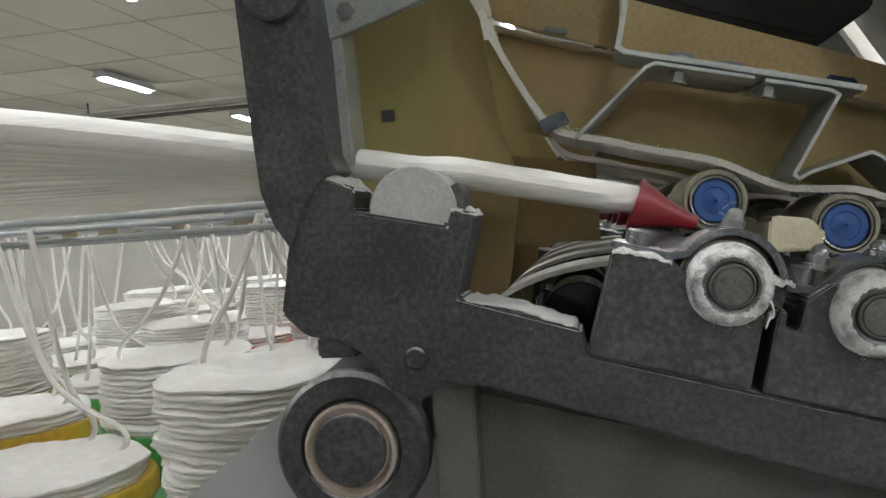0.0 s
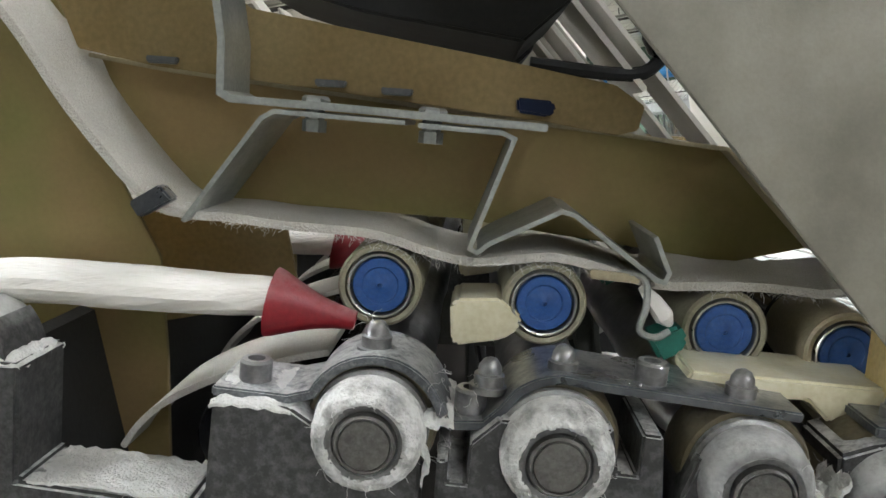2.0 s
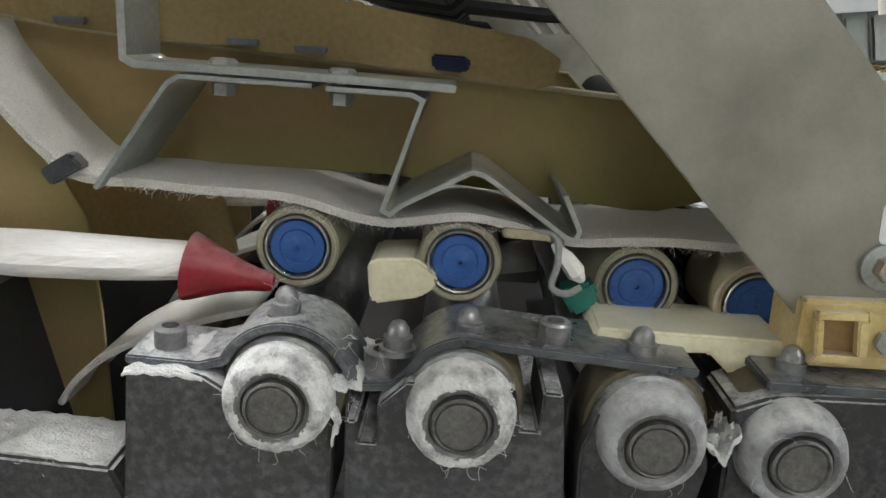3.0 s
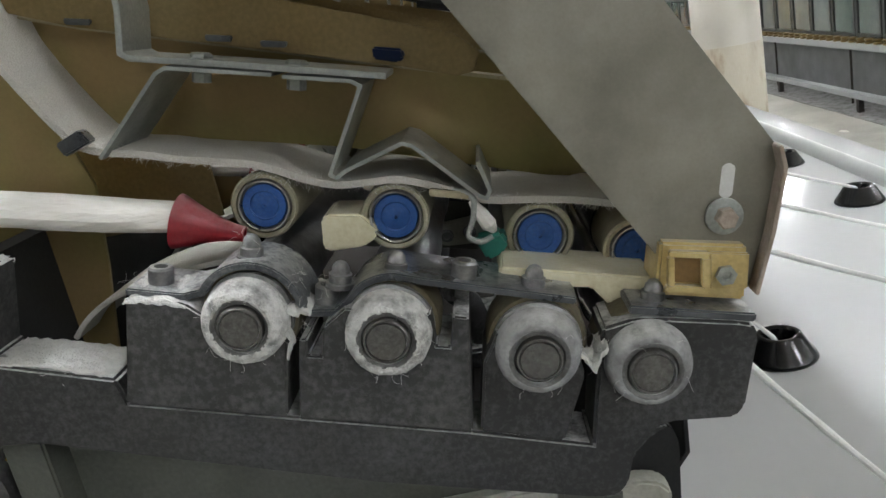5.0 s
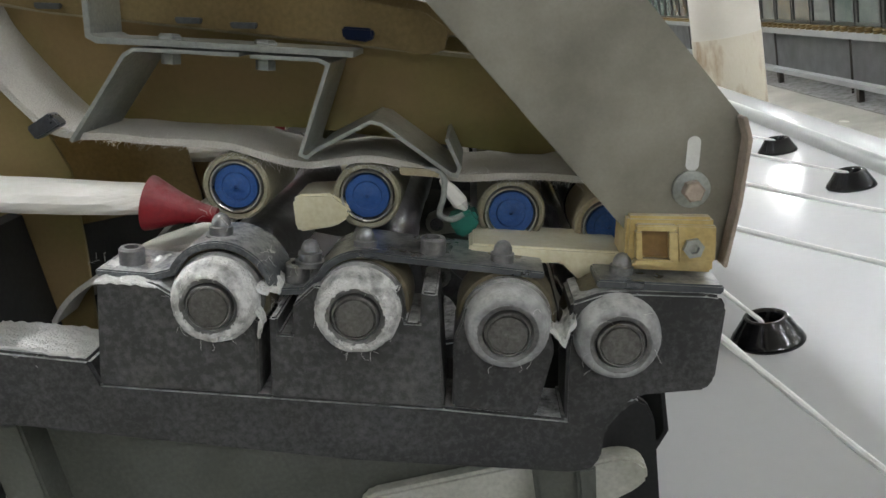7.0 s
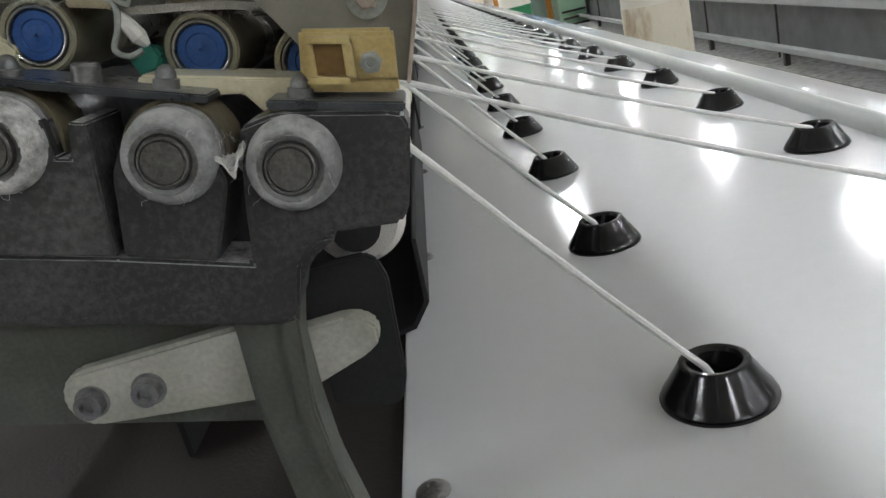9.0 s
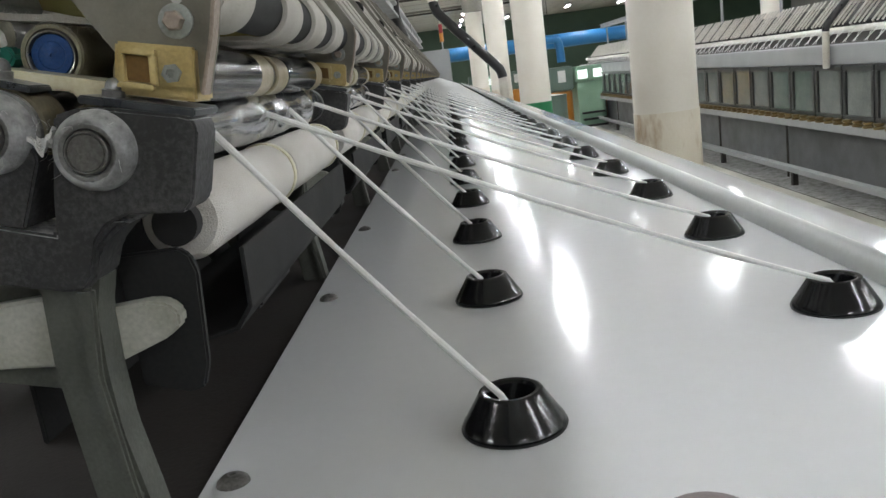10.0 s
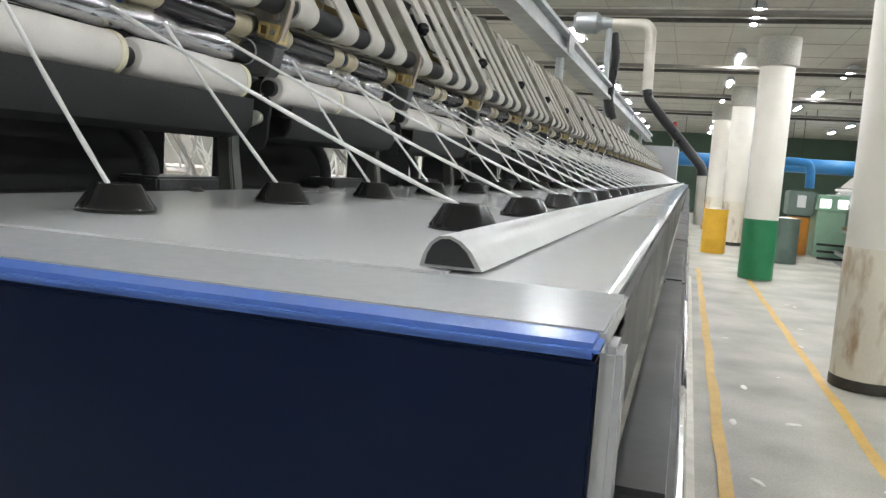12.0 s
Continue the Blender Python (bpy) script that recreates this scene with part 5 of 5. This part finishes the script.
def lamp_tower(x, y):
    t = thing("signal_lamp", (x, y, 0.62), "red and amber signal lamp tower", "signal lamp")
    part("pole", lathe([(0.012, 0.62), (0.012, 0.75)], Matrix.Translation((x, y, 0)), 10), M_ALU, t)
    part("amber_lens", lathe([(0.035, 0.751), (0.035, 0.90)], Matrix.Translation((x, y, 0)), 14), M_ORANGE, t)
    part("red_lens", lathe([(0.035, 0.901), (0.035, 1.05)], Matrix.Translation((x, y, 0)), 14), M_RED, t)


lamp_tower(0.02, YE + 0.5)


# ---- the facing roving frame across the aisle ----
FX = 4.05


def facing_frame():
    t = thing("facing_frame", (FX + 0.3, 11, FLOOR), "second roving frame across the aisle, grey with black windows", "roving frame")
    y0, y1 = 1.0, 24.0
    part("front_beam", box(FX, FX + 0.30, y0, y1, -0.25, -0.055, 0.01), M_GREYP, t, "light grey front beam")
    part("table", box(FX + 0.02, FX + 0.5, y0, y1, -0.054, -0.04), M_DECK, t)
    part("foot_rail", box(FX - 0.08, FX + 0.02, y0, y1, -0.94, -0.86, 0.006), M_GREYP, t, "light grey bobbin rail")
    part("skirt", box(FX + 0.15, FX + 0.2, y0, y1, FLOOR, -0.95), M_SKIRT, t)
    part("kick_rail", box(FX - 0.22, FX - 0.12, y0, y1, FLOOR + 0.16, FLOOR + 0.22, 0.005), M_GREYP, t)
    part("back_cover", prism([(FX + 0.25, -0.04), (FX + 0.62, 0.36), (FX + 0.66, 0.36), (FX + 0.66, -0.04)], y0, y1), M_BLACKP, t, "dark cover behind the drafting zone")
    part("roller_line", rod(FX + 0.24, 0.09, 0.035, y0, y1, 12), M_CLEAR, t, "white clearer roller line")
    part("upper_line", rod(FX + 0.30, 0.15, 0.03, y0, y1, 12), M_TRAY, t)
    for i in range(10):
        y = 1.6 + 2.4 * i
        part("leg", box(FX - 0.2, FX - 0.14, y - 0.03, y + 0.03, FLOOR, FLOOR + 0.16), M_BLACKP, t)
        part("strut", tube([(FX - 0.03, y + 0.5, -0.94), (FX - 0.03, y + 0.5, FLOOR + 0.02)], 0.014, 8), M_BLACKP, t)
    part("window_back", box(FX + 0.12, FX + 0.13, y0, y1, -0.86, -0.251), M_BLACKP, t)
    return t


facing_frame()


def facing_window(k):
    y0 = 1.1 + 0.62 * k
    w = thing("facing_window", (FX, y0 + 0.3, -0.80), "black-framed dusty window of the facing frame", "window", "windows of the facing frame")
    for a, b, c, d in ((y0, y0 + 0.61, -0.31, -0.255), (y0, y0 + 0.61, -0.80, -0.76), (y0, y0 + 0.065, -0.759, -0.311), (y0 + 0.545, y0 + 0.61, -0.759, -0.311)):
        part("frame_bar", box(FX - 0.03, FX + 0.01, a, b, c, d, 0.006), M_FRAME, w)
    part("pane", box(FX - 0.012, FX - 0.006, y0 + 0.0655, y0 + 0.5445, -0.759, -0.311), M_PANE, w, "dusty grey pane")
    return w


fwin = facing_window(0)
for k in range(1, 36):
    again(fwin, 0, 0.62 * k)


def bobbin_foot(k):
    x, y = FX - 0.04, 1.2 + 0.2 * k
    return solo("bobbin_foot", lathe([(0.05, -0.859), (0.055, -0.84), (0.035, -0.83), (0.05, -0.815), (0.05, -0.80)], Matrix.Translation((x, y, 0)), 12), M_BROWND, "brown bobbin foot on the rail", "bobbin", "bobbin feet", loc=(x, y, -0.859))


bf = bobbin_foot(0)
for k in range(1, 100):
    again(bf, 0, 0.2 * k)


def belt_set(k):
    y = 1.3 + BAY * k
    t = thing("belt_set", (FX + 0.3, y, 0.1), "white clearer belts and side plate of the facing frame", "clearer belts", "belt sets of the facing frame")
    for j in range(4):
        yy = y + 0.01 + 0.095 * j
        part("belt", tube([(FX + 0.20, yy, 0.15), (FX + 0.46, yy + 0.02, 0.43)], 0.011, 8), M_FELT, t)
    part("plate", prism([(FX + 0.27, 0.10), (FX + 0.25, 0.14), (FX + 0.46, 0.37), (FX + 0.50, 0.33)], y - 0.055, y - 0.045), M_PLATE, t)
    for j in range(4):
        yy = y + 0.1 * j
        part("roving", tube([(FX + 0.22, yy, 0.10), (FX + 0.06 + 0.1 * (j % 2), yy - 0.03 + 0.05 * (j % 2), -0.03)], 0.0045, 6), M_ROVING, t)
    return t


bs = belt_set(0)
for k in range(1, 50):
    again(bs, 0, BAY * k)
gantry(FX + 0.75, 0.93, 1.0, 24.0, 0.36)
cleaner(FX + 0.75, 8.2, -1, 1.055)
dp = thing("red_display", (6.77, 12.42, 0.63), "small red lit display hung from the ceiling", "display")
part("face", box(6.71, 6.83, 12.4, 12.44, 0.63, 0.69, 0.005), M_REDLED, dp)
part("hanger", box(6.76, 6.78, 12.41, 12.43, 0.691, CEIL - 0.001), M_BLACKP, dp)


# ---- far end of the hall: carding cabinets, drums, ducts ----
def card(x, y):
    t = thing("carding_machine", (x, y, FLOOR), "mint green and orange carding machine with lit panels", "carding machine", "carding machines")
    part("body", box(x - 0.35, x + 0.35, y - 0.5, y + 0.6, FLOOR, FLOOR + 1.15, 0.03), M_MINT, t)
    part("hood", prism([(x - 0.42, FLOOR + 1.16), (x + 0.42, FLOOR + 1.16), (x + 0.34, FLOOR + 1.55), (x - 0.34, FLOOR + 1.55)], y - 0.55, y + 0.6, 0.03), M_MINT, t)
    for s in (-0.2, 0.2):
        part("screen", box(x + s - 0.12, x + s + 0.12, y - 0.57, y - 0.551, FLOOR + 1.24, FLOOR + 1.45, 0.004), M_SCREEN, t, "lit control screen")
    for s in (-0.72, 0.72):
        part("can", lathe([(0.27, FLOOR + 0.02), (0.28, FLOOR + 0.95), (0.26, FLOOR + 0.96)], Matrix.Translation((x + s, y - 0.1, 0)), 24), M_ORANGE, t, "orange can")
        part("cabinet", box(x + s - 0.3, x + s + 0.3, y - 0.4, y + 0.5, FLOOR + 1.0, FLOOR + 1.6, 0.02), M_TEAL, t, "grey-green cabinet")
        part("notice", box(x + s - 0.1, x + s + 0.1, y - 0.412, y - 0.405, FLOOR + 1.2, FLOOR + 1.5), M_PAPER, t, "white notice sheet")
    for i in range(3):
        part("step", box(x - 0.3, x + 0.3, y - 0.9 + 0.12 * i, y - 0.78 + 0.12 * i, FLOOR + 0.16 * i, FLOOR + 0.16 * i + 0.05, 0.004), M_TRAY, t)
    return t


c0 = card(3.75, 21.2)
again(c0, 2.6, 0.3)
again(c0, -1.9, 8)
again(c0, 5.2, 0.6)


def drum(x, y, r, h, m, label):
    t = thing("drum", (x, y, FLOOR), label, "drum", "drums")
    part("shell", lathe([(r, FLOOR + 0.004), (r, FLOOR + h * 0.3), (r * 1.02, FLOOR + h * 0.32), (r, FLOOR + h * 0.34), (r, FLOOR + h * 0.92), (r * 1.04, FLOOR + h), (r * 0.96, FLOOR + h), (r * 0.95, FLOOR + h - 0.03)], Matrix.Translation((x, y, 0)), 32), m, t)
    part("filling", lathe([(r * 0.94, FLOOR + h * 0.9), (r * 0.8, FLOOR + h * 1.0), (0, FLOOR + h * 1.03)], Matrix.Translation((x, y, 0)), 24), M_COIL, t, "white cotton")


drum(1.02, 19.4, 0.28, 1.05, M_DRUM, "tall yellow plastic drum with white cotton")
drum(1.62, 24.2, 0.28, 0.9, M_DRUM, "short yellow plastic drum beside a column")
drum(2.45, 18.4, 0.3, 1.0, M_TEAL, "grey bin beside the green-footed column")
def blue_duct(pts, r, hang, label):
    p0 = pts[len(pts) // 2]
    t = thing("blue_duct", tuple(p0), label, "duct", "blue ducts")
    part("pipe", tube(pts, r, 20), M_PIPEB, t)
    for x, y, z in hang:
        part("hanger", box(x - 0.01, x + 0.01, y - 0.01, y + 0.01, z + r - 0.01, CEIL - 0.001), M_BLACKP, t)


blue_duct([(-6, 33, 0.95), (1, 33, 0.95), (9, 33, 0.95)], 0.28, [(-4, 33, 0.95), (0, 33, 0.95), (4, 33, 0.95), (8, 33, 0.95)], "thick blue air duct along the hall end")
for x in (4.2, 8.8):
    blue_duct(smooth_line([(x - 1.2, 29, 0.95), (x - 0.3, 29, 0.95), (x, 29, 0.8), (x + 0.05, 29, 0.1)], 5), 0.15, [(x - 1.0, 29, 0.95), (x - 0.3, 29, 0.95)], "blue bent air duct above the carding machines")


# ---- the creel behind the frame: cans with coiled sliver, rollers, hanging slivers ----
def can(x, y, band, top, label):
    t = thing("sliver_can", (x, y, FLOOR), label, "sliver can", "sliver cans")
    m = Matrix.Translation((x, y, 0))
    part("shell", lathe([(0.245, FLOOR + 0.004), (0.25, FLOOR + 0.5), (0.25, -0.33)], m, 36), M_CAN, t)
    part("band", lathe([(0.254, -0.47), (0.258, -0.43), (0.258, -0.335), (0.252, -0.325)], m, 36), band, t, "coloured rim band")
    prof = [(0.235, -0.328)]
    h = -0.325
    i = 0
    while h < top:
        o = 0.006 * noise.noise(Vector((x * 7, y * 7, h * 90)))
        prof += [(0.226 + o, h), (0.236 + o, h + 0.005), (0.236 + o, h + 0.010), (0.226 + o, h + 0.015)]
        h += 0.016
    prof += [(0.20, top + 0.012), (0.12, top + 0.006), (0.06, top - 0.008), (0, top - 0.012)]
    cb = lathe(prof, m, 48)
    for v in cb.verts:
        q = Vector((v.co.x, v.co.y, v.co.z * 3))
        v.co += Vector((1, 1, 0.5)) * 0.012 * noise.noise(q * 9) + 0.006 * noise.noise_vector(q * 24)
    part("coil", cb, M_COIL, t, "piled coils of white sliver")
    # a sliver rising to the creel
    zt = 0.28
    for _ in range(2):
        a = random.uniform(0, 6.28)
        sx, sy = x + 0.17 * math.cos(a), y + 0.17 * math.sin(a)
        ex, ey = x + random.uniform(-0.12, 0.14), y + random.uniform(-0.1, 0.1)
        pts = smooth_line([(sx, sy, top + 0.005), (sx + 0.015, sy, top + 0.06), (sx * 0.4 + ex * 0.6, (sy + ey) / 2, top + 0.2), (ex, ey, zt)], 6)
        part("sliver_end", tube(pts, 0.0075, 7), M_SLIVER, t, "hanging white sliver")
    return t


random.seed(11)
bands = (M_CANG, M_CANR, M_CANY, M_CAN, M_CANR)
names = {M_CANG: "green", M_CANR: "orange", M_CANY: "yellow", M_CAN: "white"}
for i in range(5):
    for j in range(11):
        x = -1.06 - 0.55 * i + 0.05 * random.uniform(-1, 1)
        y = 1.33 + 0.55 * j + 0.06 * random.uniform(-1, 1)
        b = bands[(i * 2 + j * 3) % 5]
        top = -0.10 + random.uniform(-0.10, 0.04) if (i + j) % 5 in (0, 2) else -0.28
        can(x, y, b, top, "sliver can with a %s rim, heaped with white coiled sliver" % names[b])


def creel_row(x):
    t = thing("creel_rail", (x, 3, 0.3), "steel creel rail with guides for the slivers", "creel rail", "creel rails")
    part("lift_roller", rod(x, 0.320, 0.018, 2.3, 7.5, 12), M_ALU, t)
    part("guide_rail", rod(x + 0.03, 0.258, 0.010, 2.3, 7.5, 10), M_ALU, t)
    for i in range(9):
        part("guide", box(x - 0.03, x + 0.05, 2.4 + 0.55 * i, 2.43 + 0.55 * i, 0.265, 0.312, 0.004), M_COTL, t, "brown sliver guide")
    return t


for i in range(5):
    creel_row(-1.02 - 0.56 * i)
for y in (1.35, 2.1):
    t = thing("creel_crossbar", (-1.8, y, 0.3), "steel crossbar of the creel", "crossbar", "creel crossbars")
    for z, r in ((0.300, 0.010), (0.250, 0.008)):
        m = Matrix.Translation((-3.6, y, z)) @ Matrix.Rotation(radians(90), 4, "Y")
        part("bar", lathe([(r, 0), (r, 2.85)], m, 14), M_ALU, t)
